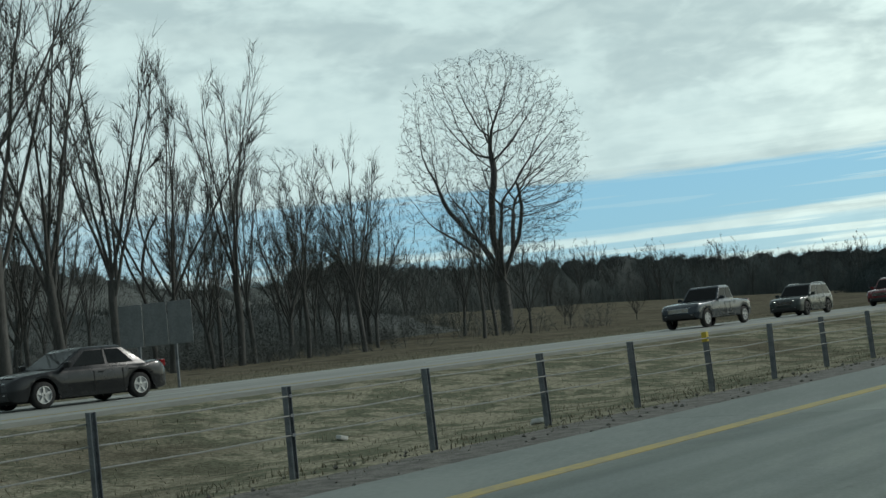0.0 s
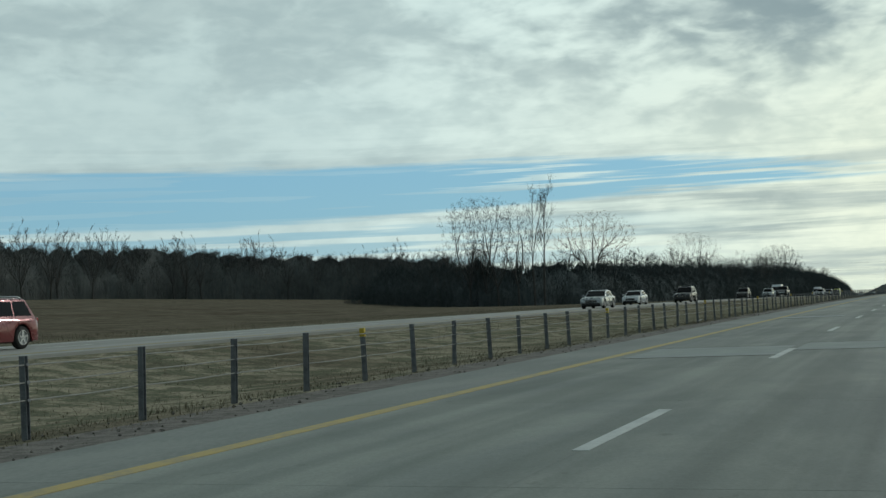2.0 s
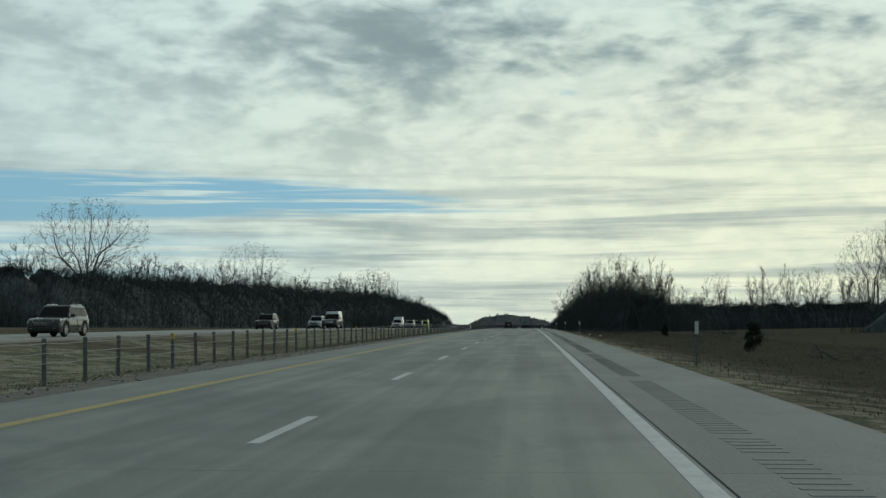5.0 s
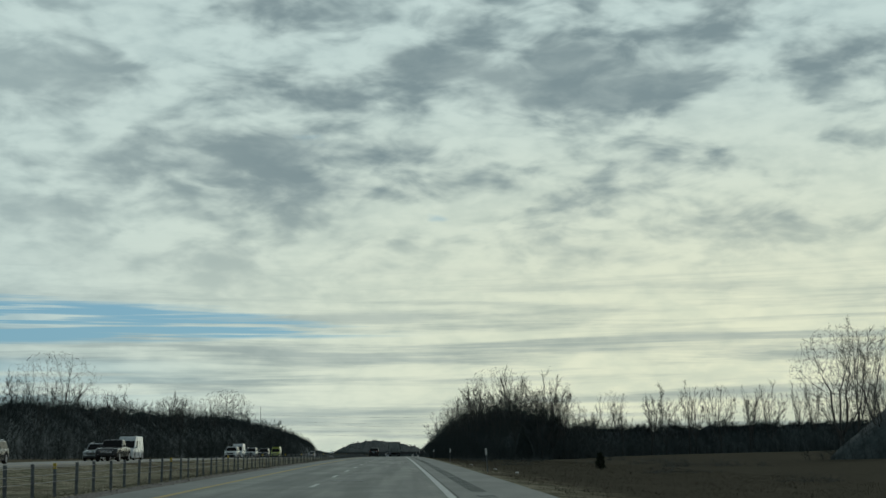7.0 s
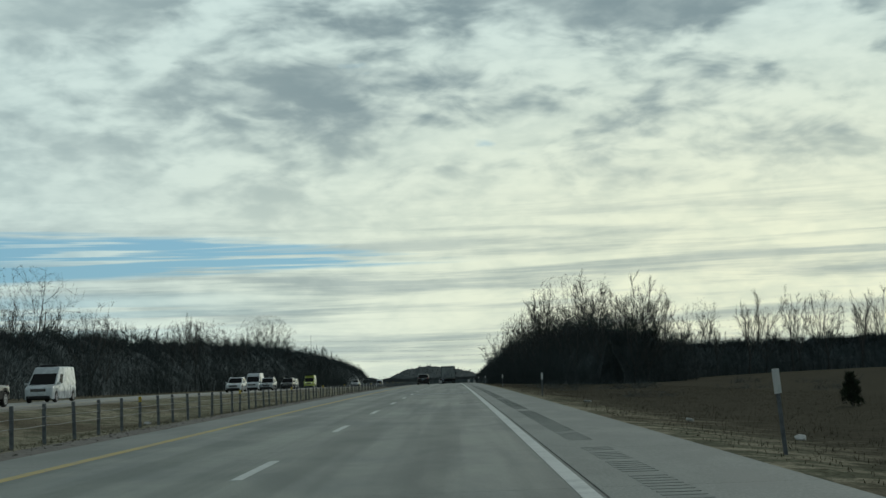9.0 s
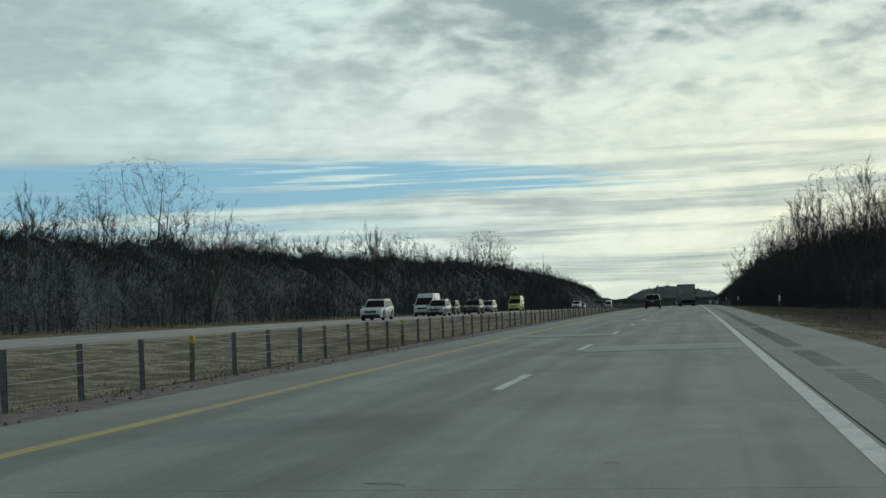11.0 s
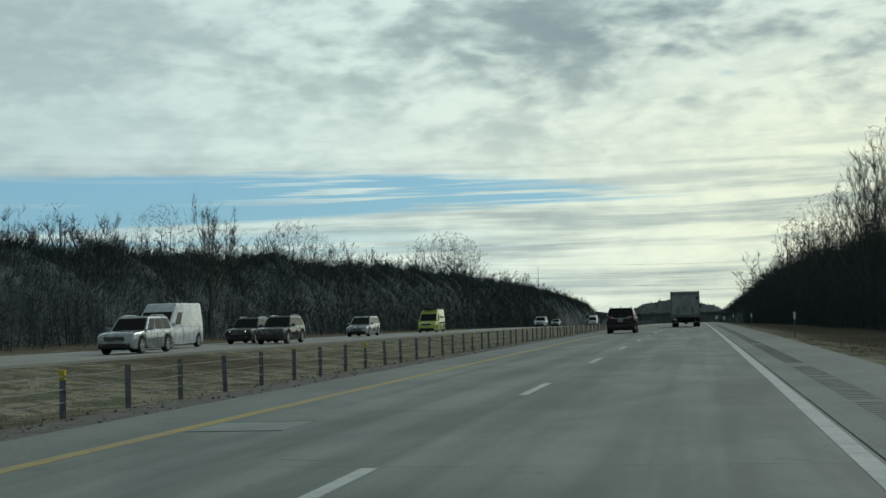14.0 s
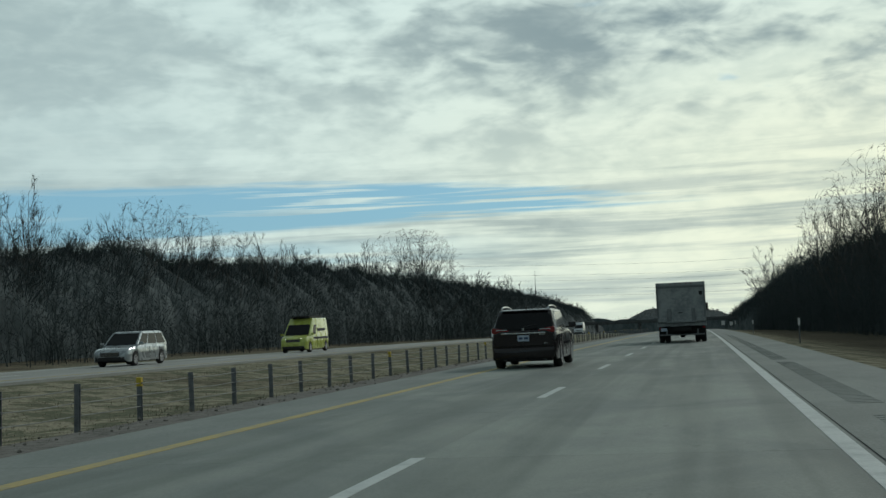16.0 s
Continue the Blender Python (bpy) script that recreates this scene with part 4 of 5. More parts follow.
def limb(rows, r, p, d, length, rad, tip, parts, curve, lift):
    """Adds a bending, tapering limb to rows; gives its points and ways."""
    pts, p, d = [], np.array(p, float), np.array(d, float)
    for i in range(parts):
        d = d + r.normal(0, curve, 3) + np.array((0, 0, lift / parts))
        d /= np.linalg.norm(d)
        q = p + d * length / parts
        a, b = rad + (tip - rad) * i / parts, rad + (tip - rad) * (i + 1) / parts
        rows.append((*p, *q, a, b))
        pts.append((p, q, d, b))
        p = q
    return pts


def aside(r, d, angle, rise):
    """A way that leaves d at that angle, bent upwards by rise."""
    v = np.cross(d, r.normal(0, 1, 3))
    v /= np.linalg.norm(v) + 1e-9
    w_ = d * math.cos(angle) + v * math.sin(angle) + np.array((0, 0, rise))
    return w_ / np.linalg.norm(w_)


def crown_meshes(seed, height, stems, fork, lean, first, n1, n2, n3, spread, reach, radius, twig=None, twig_r=0.011, droop=0.0):
    """A bare tree: stems from a fork, branches along each, twigs along those."""
    r = np.random.default_rng(seed)
    thick, thin = [], []
    base = limb(thick, r, (0, 0, -0.4), (r.normal(0, 0.03), r.normal(0, 0.03), 1), fork * height + 0.4, radius * 1.12, radius, 4, 0.02, 0.0)
    top = base[-1][1]
    for i in range(stems):
        t = 2 * math.pi * (i + r.uniform(-0.35, 0.35)) / stems
        tilt = radians(lean * (math.sqrt(r.uniform(0.12, 1.0)) if i else 0.05))
        d = (math.cos(t) * math.sin(tilt), math.sin(t) * math.sin(tilt), math.cos(tilt))
        long = height * (1 - fork) * (1 - 0.42 * (tilt / radians(60)) ** 1.4) * r.uniform(0.84, 1.0)
        at = base[-1 if i < 2 else -1 - int(r.integers(0, 2))]
        stem = limb(thick, r, at[1], d, long, radius * (0.80 if stems == 1 else 0.46) * r.uniform(0.75, 1.1), 0.014, 9, 0.055, 0.14)
        for k in range(n1):
            f = first + (1 - first) * (k + r.uniform(0, 1)) / n1
            p, q, d1, rr = stem[min(8, int(f * 9))]
            p = p + (q - p) * r.random()
            ln = long * reach * (1.10 - 0.55 * f) * r.uniform(0.55, 1.1)
            b = limb(thin if rr < 0.07 else thick, r, p, aside(r, d1, radians(spread) * r.uniform(0.6, 1.15), 0.10 - droop * (1 - f)), ln, max(0.018, rr * 0.42), 0.011, 4, 0.09, 0.25)
            for _ in range(n2):
                g = r.uniform(0.2, 1.0)
                p2, q2, d2, r2 = b[min(3, int(g * 4))]
                p2 = p2 + (q2 - p2) * r.random()
                l2 = (0.6 + ln * 0.50 * (1.2 - g)) * r.uniform(0.5, 1.0)
                c = limb(thin, r, p2, aside(r, d2, radians(spread) * r.uniform(0.5, 1.1), 0.16), l2, max(0.012, r2 * 0.6), twig_r, 2, 0.08, 0.15)
                for _ in range(n3):
                    p3, q3, d3, _r = c[int(r.integers(0, 2))]
                    o = p3 + (q3 - p3) * r.random()
                    e = o + aside(r, d3, radians(38) * r.uniform(0.4, 1.2), 0.14) * r.uniform(0.5, 1.25) * max(0.7, min(1.3, l2))
                    thin.append((*o, *e, twig_r * 0.85, twig_r * 0.35))
    return branch_mesh("trunk", thick, BARK, 5), ribbon_mesh("crown", thin, twig or TWIG, seed)


def tree(name, meshes, place, turn, scale, label, group=""):
    t = thing(name, label, "tree", Matrix.Translation(place) @ Matrix.Rotation(turn, 4, "Z") @ Matrix.Diagonal((scale, scale, scale, 1)), group)
    part("trunk", meshes[0], BARK, t)
    part("crown", meshes[1], TWIG, t)
    return t


big = grown_meshes(14, 27.0, 0.385, 0.24, 0.60, 0.19, 11, 42, 0.14, 9000, 0.40, 0.60, 3, limb_len=0.44, tip=0.011, kill=1.35)
round_a = crown_meshes(21, 14.3, 9, 0.16, 32, 0.16, 9, 6, 4, 34, 0.30, 0.20, twig_r=0.0085)
round_b = crown_meshes(22, 14.6, 12, 0.20, 46, 0.18, 8, 6, 4, 34, 0.28, 0.22, twig_r=0.0085)
pale = grown_meshes(23, 18.0, 0.44, 0.42, 0.70, 0.36, 9, 58, 0.2, 2200, 0.36, 0.30, 3, PALE_TWIG, limb_len=0.28, tip=0.012, rise=0.15)
lone_round = grown_meshes(27, 14.0, 0.40, 0.22, 0.62, 0.14, 9, 46, 0.2, 2200, 0.32, 0.22, 3, limb_len=0.36, tip=0.008, rise=0.2)
vase = [grown_meshes(41 + i, 14.0, 0.22 + 0.05 * i, 0.26 - 0.04 * i, 0.74, 0.22 - 0.05 * i, 6 + i, 26 + 8 * i, 0.2, 800 + 150 * i, 0.36, 0.16, 3, limb_len=0.50, tip=0.0095, rise=0.35, ragged=1.6) for i in range(3)]
slim = [crown_meshes(31 + i, 14.2, 2 + i % 2, 0.34, 10, 0.06, 13, 6, 4, 32 + 3 * i, 0.28, 0.14, twig_r=0.0085) for i in (0, 2)]
wood_tree = [crown_meshes(61 + i, 14.2, 5 + i, 0.30 - 0.03 * i, 22 + 6 * i, 0.18, 9, 6, 5, 30, 0.28, 0.17, twig_r=0.0105) for i in range(3)]
far_tree = [crown_meshes(81 + i, 14.3, 6 + 2 * i, 0.20, 26 + 9 * i, 0.14, 7, 4, 4, 36, 0.32, 0.22, (HAZED_BRUSH, BRUSH)[i // 2], twig_r=0.024) for i in range(4)]
KINDS = [wood_tree[2], vase[1], wood_tree[1], vase[2], lone_round, wood_tree[0], round_a]
rng = random.Random(5)

# trees that stand out singly
tree("broad_tree", big, spot(-70, 95.5), 2.1, 0.965, "tall bare broad-crowned tree with many rising limbs at the field edge")
for u, y, h, ms in ((-73.4, 252, 18.4, vase[1]), (-70.8, 253, 18.8, vase[2]), (-68.4, 252, 18.0, vase[1]), (-64.8, 252, 17.2, vase[0]), (-62.0, 252, 20.2, slim[0]), (-60.6, 253, 20.6, slim[1])):
    tree("bare_tree", ms, spot(u, y), rng.uniform(0, 6), h / 14, "bare dark tree in a clump above the treeline", "clump of trees")
tree("pale_tree", pale, spot(-64.5, 302), 1.0, 1.04, "pale bare tree with a round spreading crown above the woods")
tree("round_tree", lone_round, spot(-61, 396), 0.6, 18.4 / 14, "tall bare tree with an upright crown above the treeline")
tree("round_tree", wood_tree[1], spot(-61, 372), 2.6, 13.6 / 14, "bare upright tree standing over the brush")
for u, y, h, k in ((-70.0, 690, 27.5, 0.5), (-71.0, 713, 29.0, 2.2), (-75.0, 737, 25.0, 4.0)):
    tree("round_tree", lone_round, spot(u, y), k, h / 14, "large round-headed bare tree rising from the treeline", "large round trees")
tree("bare_tree", lone_round, spot(52, 316), 1.4, 15.6 / 14, "bare spreading tree at the corner of the rough field", "field edge")
tree("bare_tree", wood_tree[0], spot(56, 321), 3.0, 16.0 / 14, "bare spreading tree at the corner of the rough field", "field edge")


def wood_trees(edge, step, back, high, label, group, start=0, kinds=None):
    """Bare trees scattered behind the edge of a wood; edge: (u, y) pairs, high: (y, height) pairs."""
    i = start
    for (u0, y0), (u1, y1) in zip(edge, edge[1:]):
        d = math.hypot(u1 - u0, y1 - y0)
        n = max(1, round(d / step))
        nx, ny = -(y1 - y0) / d, (u1 - u0) / d
        for j in range(n):
            f, b = (j + rng.uniform(0.1, 0.9)) / n, rng.uniform(*back)
            u, y = u0 + (u1 - u0) * f + nx * b, y0 + (y1 - y0) * f + ny * b
            h = float(np.interp(y, [a for a, _ in high], [b_ for _, b_ in high])) * rng.uniform(0.76, 1.10)
            ms = kinds[i % len(kinds)] if kinds else far_tree[2 + i % 2] if y > 545 else KINDS[i % len(KINDS)]
            tree("bare_tree", ms, spot(u, y), rng.uniform(0, 6.28), h / 14, label, group)
            i += 1


# edges of the woods, each with the wood on the left of its way
LEFT_EDGE = [(-46, 282), (-43, 320), (-42, 400), (-42, 560), (-42, 760), (-44, 1100)]
LEFT_HEAD = [(-132, 324), (-104, 288), (-88, 264), (-78, 250), (-70, 247), (-60, 254), (-51, 268), (-46, 282)]
RIGHT_EDGE = [(15, 1100), (14.5, 700), (14, 560), (14, 450), (15, 412), (18, 392), (24, 384), (31, 390), (36, 415), (44, 450), (57, 480), (83, 502), (112, 516), (190, 540)]
RIGHT_NEAR, RIGHT_BACK = RIGHT_EDGE[:8], RIGHT_EDGE[7:]
CORNER = [(47, 309), (56, 302), (80, 292), (130, 286)]
FIELD_BACK = [(-215, 225), (-262, 320), (-262, 385), (-246, 430), (-215, 468), (-160, 482)]
OPEN_BACK = [(-82, -30), (-80, 20), (-80, 60), (-82, 92), (-88, 112)]
wood_trees(LEFT_EDGE[:5], 7.5, (6, 20), [(280, 9.5), (330, 11.5), (350, 10.5), (420, 12.8), (480, 13.3), (560, 16.5), (700, 16), (1100, 13)], "bare tree standing over the brush across the median", "median wood")
wood_trees(LEFT_HEAD, 9.0, (3, 16), [(240, 10.5), (300, 10)], "bare tree at the head of the wood beyond the field", "median wood", 3)
wood_trees(RIGHT_NEAR[1:], 5.6, (2, 13), [(378, 13.5), (420, 16.5), (450, 18.5), (520, 16.5), (580, 15.5), (700, 18)], "bare tree at the edge of the dark wood", "roadside wood", 1)
wood_trees(RIGHT_BACK[:4], 6.0, (1, 9), [(378, 13), (412, 11), (440, 9), (480, 10)], "bare tree rising from the far edge of the rough field", "field edge", 2)
wood_trees(RIGHT_BACK[3:], 5.0, (1, 12), [(470, 14), (500, 17), (540, 20)], "bare tree rising from the far edge of the rough field", "field edge", 2, [wood_tree[1], vase[1], wood_tree[2], wood_tree[0]])
tree("bare_tree", vase[0], spot(53.5, 490), 0.4, 16.6 / 14, "slender bare tree standing clear above the brush", "field edge")
wood_trees(CORNER, 8.0, (2, 12), [(286, 12.5), (309, 14)], "bare tree at the near edge of the field woods", "field edge", 4)
wood_trees(FIELD_BACK, 8.5, (-2, 8), [(220, 19), (330, 21.5), (430, 23.5), (480, 21.5)], "round bare tree at the edge of the far woods", "far woods", 5, far_tree[:2])
# the open wood beside the big tree, with single trunks to be seen
for i in range(60):
    y = rng.uniform(2, 90)
    u = rng.uniform(-84, -58) - max(0, 40 - y) * 0.1
    tree("bare_tree", (vase[:2] + wood_tree)[i % 5], spot(u, y), rng.uniform(0, 6), rng.uniform(0.74, 1.06), "slender bare tree standing in an open wood", "open wood")
for u, y, h in ((-48, 30, 21), (-51, 35, 19), (-46, 25, 20), (-53, 28, 18), (-55, 41, 19), (-50, 22, 21), (-58, 52, 18), (-57, 46, 17)):
    tree("bare_tree", wood_tree[int(h) % 3], spot(u, y), rng.uniform(0, 6), h / 14, "tall bare tree at the near edge of an open wood", "open wood")
for u, y, h in ((-68, 103, 4.0), (-66, 112, 3.2), (-63, 120, 4.6), (-72, 108, 4.4), (-60, 117, 2.4)):
    tree("bare_bush", round_b, spot(u, y), rng.uniform(0, 6), h / 14, "low bare bush at the edge of the field", "field bushes")


# ---- thickets: the dense winter brush of the wood edges ----
def thicket_mesh(seed, wide, deep, high, stems, cloth):
    rg = random.Random(seed)
    rows = []
    for _ in range(stems):
        x, y = rg.uniform(-wide / 2, wide / 2), rg.uniform(-deep / 2, deep / 2)
        h = high * (0.34 + 0.74 * rg.random() ** 1.5)
        lx, ly = rg.uniform(-0.30, 0.30), rg.uniform(-0.30, 0.30)
        r = 0.014 + 0.004 * h
        base, tip = Vector((x, y, -0.3)), Vector((x + lx * h, y + ly * h, h))
        rows.append((*base, *base.lerp(tip, 0.6), r, r * 0.6))
        rows.append((*base.lerp(tip, 0.6), *tip, r * 0.6, 0.010))
        for j in range(int(10 + h * 2.0)):
            f = rg.uniform(0.06, 0.97)
            p = base.lerp(tip, f)
            ln = (0.35 + 0.28 * h * (1 - f * 0.75)) * rg.uniform(0.4, 1.0)
            a, up = rg.uniform(0, 2 * math.pi), rg.uniform(0.1, 1.4)
            q = p + Vector((math.cos(a), math.sin(a), up)).normalized() * ln
            rows.append((*p, *q, 0.020, 0.010))
            o = p.lerp(q, rg.uniform(0.3, 0.9))
            a2 = a + rg.uniform(-1.2, 1.2)
            e = o + Vector((math.cos(a2), math.sin(a2), rg.uniform(0.1, 1.5))).normalized() * ln * rg.uniform(0.3, 0.6)
            rows.append((*o, *e, 0.016, 0.008))
    return ribbon_mesh("thicket", rows, cloth, seed)


tiles = [thicket_mesh(50 + i, 11.0, 6.0, 8.0, 36, BRUSH) for i in range(4)]
# the same brush again, its colour paled to stand in for haze
hazed_tiles = [thicket_mesh(70 + i, 11.0, 6.0, 8.0, 40, HAZED_BRUSH) for i in range(2)]


def thicket(place, turn, k, kz, label, grey=False):
    ob = new("thicket", rng.choice(hazed_tiles if grey else tiles))
    ob.matrix_world = Matrix.Translation(place) @ Matrix.Rotation(turn, 4, "Z") @ Matrix.Diagonal((k, k, kz, 1))
    return tagged(ob, label, "thicket", kind="stuff")


def thicket_row(edge, step, back, high, k, label, grey=False):
    for (u0, y0), (u1, y1) in zip(edge, edge[1:]):
        d = math.hypot(u1 - u0, y1 - y0)
        n = max(1, round(d / step))
        nx, ny = -(y1 - y0) / d, (u1 - u0) / d
        for j in range(n):
            f, b = (j + rng.uniform(0.2, 0.8)) / n, back + rng.uniform(-1.2, 1.2)
            u, y = u0 + (u1 - u0) * f + nx * b, y0 + (y1 - y0) * f + ny * b
            h = float(np.interp(y, [a for a, _ in high], [b_ for _, b_ in high])) * rng.uniform(0.74, 1.14)
            thicket(spot(u, y), math.atan2(y1 - y0, u1 - u0) + rng.uniform(-0.3, 0.3), k, h / 8.0, label, grey)


thicket_row(LEFT_EDGE[:5], 7.0, 3.0, [(280, 7.4), (320, 7.8), (400, 7.8), (480, 8.4), (760, 10.5)], 0.85, "dense dark leafless brush along the far side of the highway")
thicket_row(LEFT_EDGE[:5], 9.0, 9.0, [(280, 9.2), (320, 9.8), (400, 10.0), (480, 11.0), (760, 13.5)], 0.95, "tall dark leafless brush deeper in the wood")
thicket_row(RIGHT_NEAR[1:], 6.0, 7.5, [(378, 8.5), (400, 10.5), (450, 12.5), (700, 15)], 0.9, "tall dark leafless brush deeper in the wood")
thicket_row(LEFT_HEAD, 5.0, 2.5, [(240, 8.6), (300, 8.4)], 0.9, "dense dark leafless brush along the far side of the highway")
thicket_row(RIGHT_NEAR[1:], 5.0, 1.6, [(378, 6.5), (400, 8.0), (450, 9.6), (700, 12)], 0.8, "dense dark wood edge beside the shoulder")
thicket_row(RIGHT_BACK, 5.5, 1.6, [(378, 6.8), (450, 7.4), (500, 8.4), (540, 10.5)], 0.9, "dark leafless woods beyond the rough field")
thicket_row(CORNER, 7.0, 1.0, [(286, 8.0), (309, 7.5)], 0.85, "dark leafless woods beside the rough field")
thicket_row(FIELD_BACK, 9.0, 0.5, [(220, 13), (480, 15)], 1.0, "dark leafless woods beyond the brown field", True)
thicket_row(OPEN_BACK, 8.0, -2.0, [(-30, 5), (110, 5)], 0.9, "leafless undergrowth on the floor of an open wood", True)
for i in range(44):
    thicket(spot(rng.uniform(-80, -56), rng.uniform(5, 96)), rng.uniform(0, 6), rng.uniform(0.5, 0.8), rng.uniform(0.20, 0.48), "leafless undergrowth on the floor of an open wood", True)
# low scrub over the rough field
for i in range(26):
    thicket(spot(rng.uniform(9, 40), rng.uniform(170, 370)), rng.uniform(0, 6), rng.uniform(0.35, 0.7), rng.uniform(0.06, 0.13), "low dark scrub over the rough field")


# ---- the masses of the woods behind their edges ----
def wood_mass(edge, back, high, label, seed, fuzz=40, deep=9.0, step=2.0, size=1.0, cloth=None, twigs=None, fans=0.0, stout=1.0):
    """A dense wood behind its edge, lumpy like close-set crowns, with twigs all over it."""
    me = Mesh()
    line = []
    for (u0, y0), (u1, y1) in zip(edge, edge[1:]):
        d = math.hypot(u1 - u0, y1 - y0)
        n = max(1, int(d / step))
        line += [(u0 + (u1 - u0) * j / n, y0 + (y1 - y0) * j / n, -(y1 - y0) / d, (u1 - u0) / d) for j in range(n)]
    line.append((*edge[-1], line[-1][2], line[-1][3]))
    for i in range(1, len(line) - 1):
        a, b = line[i - 1], line[i + 1]
        line[i] = (line[i][0], line[i][1], (a[2] + b[2]) / 2, (a[3] + b[3]) / 2)
    rg = random.Random(seed)
    lift = (0.0, 0.28, 0.52, 0.74, 0.90, 1.0)
    for i, (u, y, nx, ny) in enumerate(line):
        s_ = i * step
        hgt = float(np.interp(y, [a for a, _ in high], [b for _, b in high]))
        cell = s_ / (5.5 * size) + 0.7 * noise.noise((s_ * 0.1, seed, 1))
        dome = math.sqrt(max(0.0, 1 - (2 * (cell % 1) - 1) ** 2))
        j = 1 + 0.12 * noise.noise((s_ * 0.08, seed, 0)) + 0.30 * (dome - 0.6) * (0.6 + noise.noise((math.floor(cell) * 3.7, seed, 5))) + 0.10 * noise.noise((s_ * 0.5, seed, 8))
        if min(i, len(line) - 1 - i) < 3:
            j *= (0.45, 0.7, 0.88)[min(i, len(line) - 1 - i)]
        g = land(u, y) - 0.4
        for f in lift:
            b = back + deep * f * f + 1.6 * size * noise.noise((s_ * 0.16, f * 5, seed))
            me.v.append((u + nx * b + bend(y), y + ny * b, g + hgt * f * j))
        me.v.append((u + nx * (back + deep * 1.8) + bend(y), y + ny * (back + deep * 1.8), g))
    k, n = len(lift) + 1, len(line) - 1
    for i in range(n):
        o = k * i
        me.f += [(o + q, o + k + q, o + k + 1 + q, o + 1 + q) for q in range(k - 1)]
    me.f += [tuple(range(k)), tuple(range(k * n, k * n + k))]
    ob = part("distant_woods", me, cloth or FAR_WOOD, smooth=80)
    tagged(ob, label, "woods", kind="stuff")
    rows = []
    for _ in range(int(n * step * fuzz)):
        i, q = rg.randrange(n), rg.random() ** 0.38 * (len(lift) - 1.001)
        p0, p1 = Vector(me.v[k * i + int(q)]), Vector(me.v[k * i + int(q) + 1])
        p = p0.lerp(p1, q % 1) + (Vector(me.v[k * (i + 1)]) - Vector(me.v[k * i])) * rg.random()
        out = Vector((-line[i][2], -line[i][3], 0)).normalized()
        side = Vector((out.y, -out.x, 0))
        d = (out * rg.uniform(0.1, 0.7) + side * rg.uniform(-0.7, 0.7) + Vector((0, 0, rg.uniform(0.5, 1.5)))).normalized()
        e = p + d * size * rg.uniform(0.6, 2.0)
        rows.append((*p, *e, 0.020 * size * stout, 0.008 * size * stout))
    # single crowns rising over the mass: limbs that end in rounds of fine twigs
    for _ in range(int(n * step * fans / 9)):
        i, q = rg.randrange(n), rg.uniform(2.6, 4.9)
        p0, p1 = Vector(me.v[k * i + int(q)]), Vector(me.v[k * i + int(q) + 1])
        p = p0.lerp(p1, q % 1) + (Vector(me.v[k * (i + 1)]) - Vector(me.v[k * i])) * rg.random()
        p.z -= 1.5 * size
        tall, wide = size * (1.0 + 3.6 * rg.random() ** 1.4), size * rg.uniform(1.6, 2.9)
        for _ in range(11):
            a, f, g = rg.uniform(0, 6.283), math.sqrt(rg.random()), rg.random()
            c = p + Vector((math.cos(a) * f * wide, math.sin(a) * f * wide, (tall + 0.8 * wide) * (0.35 + 0.65 * g) * math.sqrt(1 - 0.7 * f * f)))
            rows.append((*p, *c, 0.030 * size * stout, 0.020 * size * stout))
            R = size * rg.uniform(0.8, 1.5)
            up = (c - p).normalized()
            for _ in range(9):
                d = (up + Vector((rg.uniform(-1, 1), rg.uniform(-1, 1), rg.uniform(-0.4, 1)))).normalized()
                e = c + d * R * rg.uniform(0.6, 1.1)
                rows.append((*c, *e, 0.015 * size * stout, 0.007 * size * stout))
                for _ in range(2):
                    m = c.lerp(e, rg.uniform(0.3, 0.9))
                    v = (d + Vector((rg.uniform(-0.8, 0.8), rg.uniform(-0.8, 0.8), rg.uniform(-0.2, 0.6)))).normalized()
                    rows.append((*m, *(m + v * R * rg.uniform(0.3, 0.6)), 0.010 * size * stout, 0.005 * size * stout))
    if rows:
        fringe = new("brush_fringe", ribbon_mesh("brush_fringe", rows, twigs or BRUSH, seed))
        tagged(fringe, "leafless twigs fringing the dark woods", "brush", kind="stuff")
    return ob


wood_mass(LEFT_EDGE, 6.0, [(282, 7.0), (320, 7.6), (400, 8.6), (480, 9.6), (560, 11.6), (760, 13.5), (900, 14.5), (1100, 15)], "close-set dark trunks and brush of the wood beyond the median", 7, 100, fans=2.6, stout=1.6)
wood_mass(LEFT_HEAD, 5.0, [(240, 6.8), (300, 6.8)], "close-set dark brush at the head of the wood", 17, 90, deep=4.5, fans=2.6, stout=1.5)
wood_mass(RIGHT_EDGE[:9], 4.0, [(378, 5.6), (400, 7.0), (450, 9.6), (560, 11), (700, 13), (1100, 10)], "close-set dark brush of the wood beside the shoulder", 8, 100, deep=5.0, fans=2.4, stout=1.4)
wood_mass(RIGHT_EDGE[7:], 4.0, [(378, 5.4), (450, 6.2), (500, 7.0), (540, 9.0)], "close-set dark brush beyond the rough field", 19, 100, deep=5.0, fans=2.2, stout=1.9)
wood_mass(CORNER, 3.0, [(286, 8), (309, 6.5)], "dark brush at the corner of the rough field", 12, 60, fans=1.6)
wood_mass(FIELD_BACK, 4.0, [(220, 14), (320, 15.5), (430, 17), (480, 15)], "woods along the horizon beyond the field, paled by painted haze", 3, 90, size=1.3, cloth=HAZED_WOOD, twigs=HAZED_BRUSH, fans=0.8, stout=2.6)
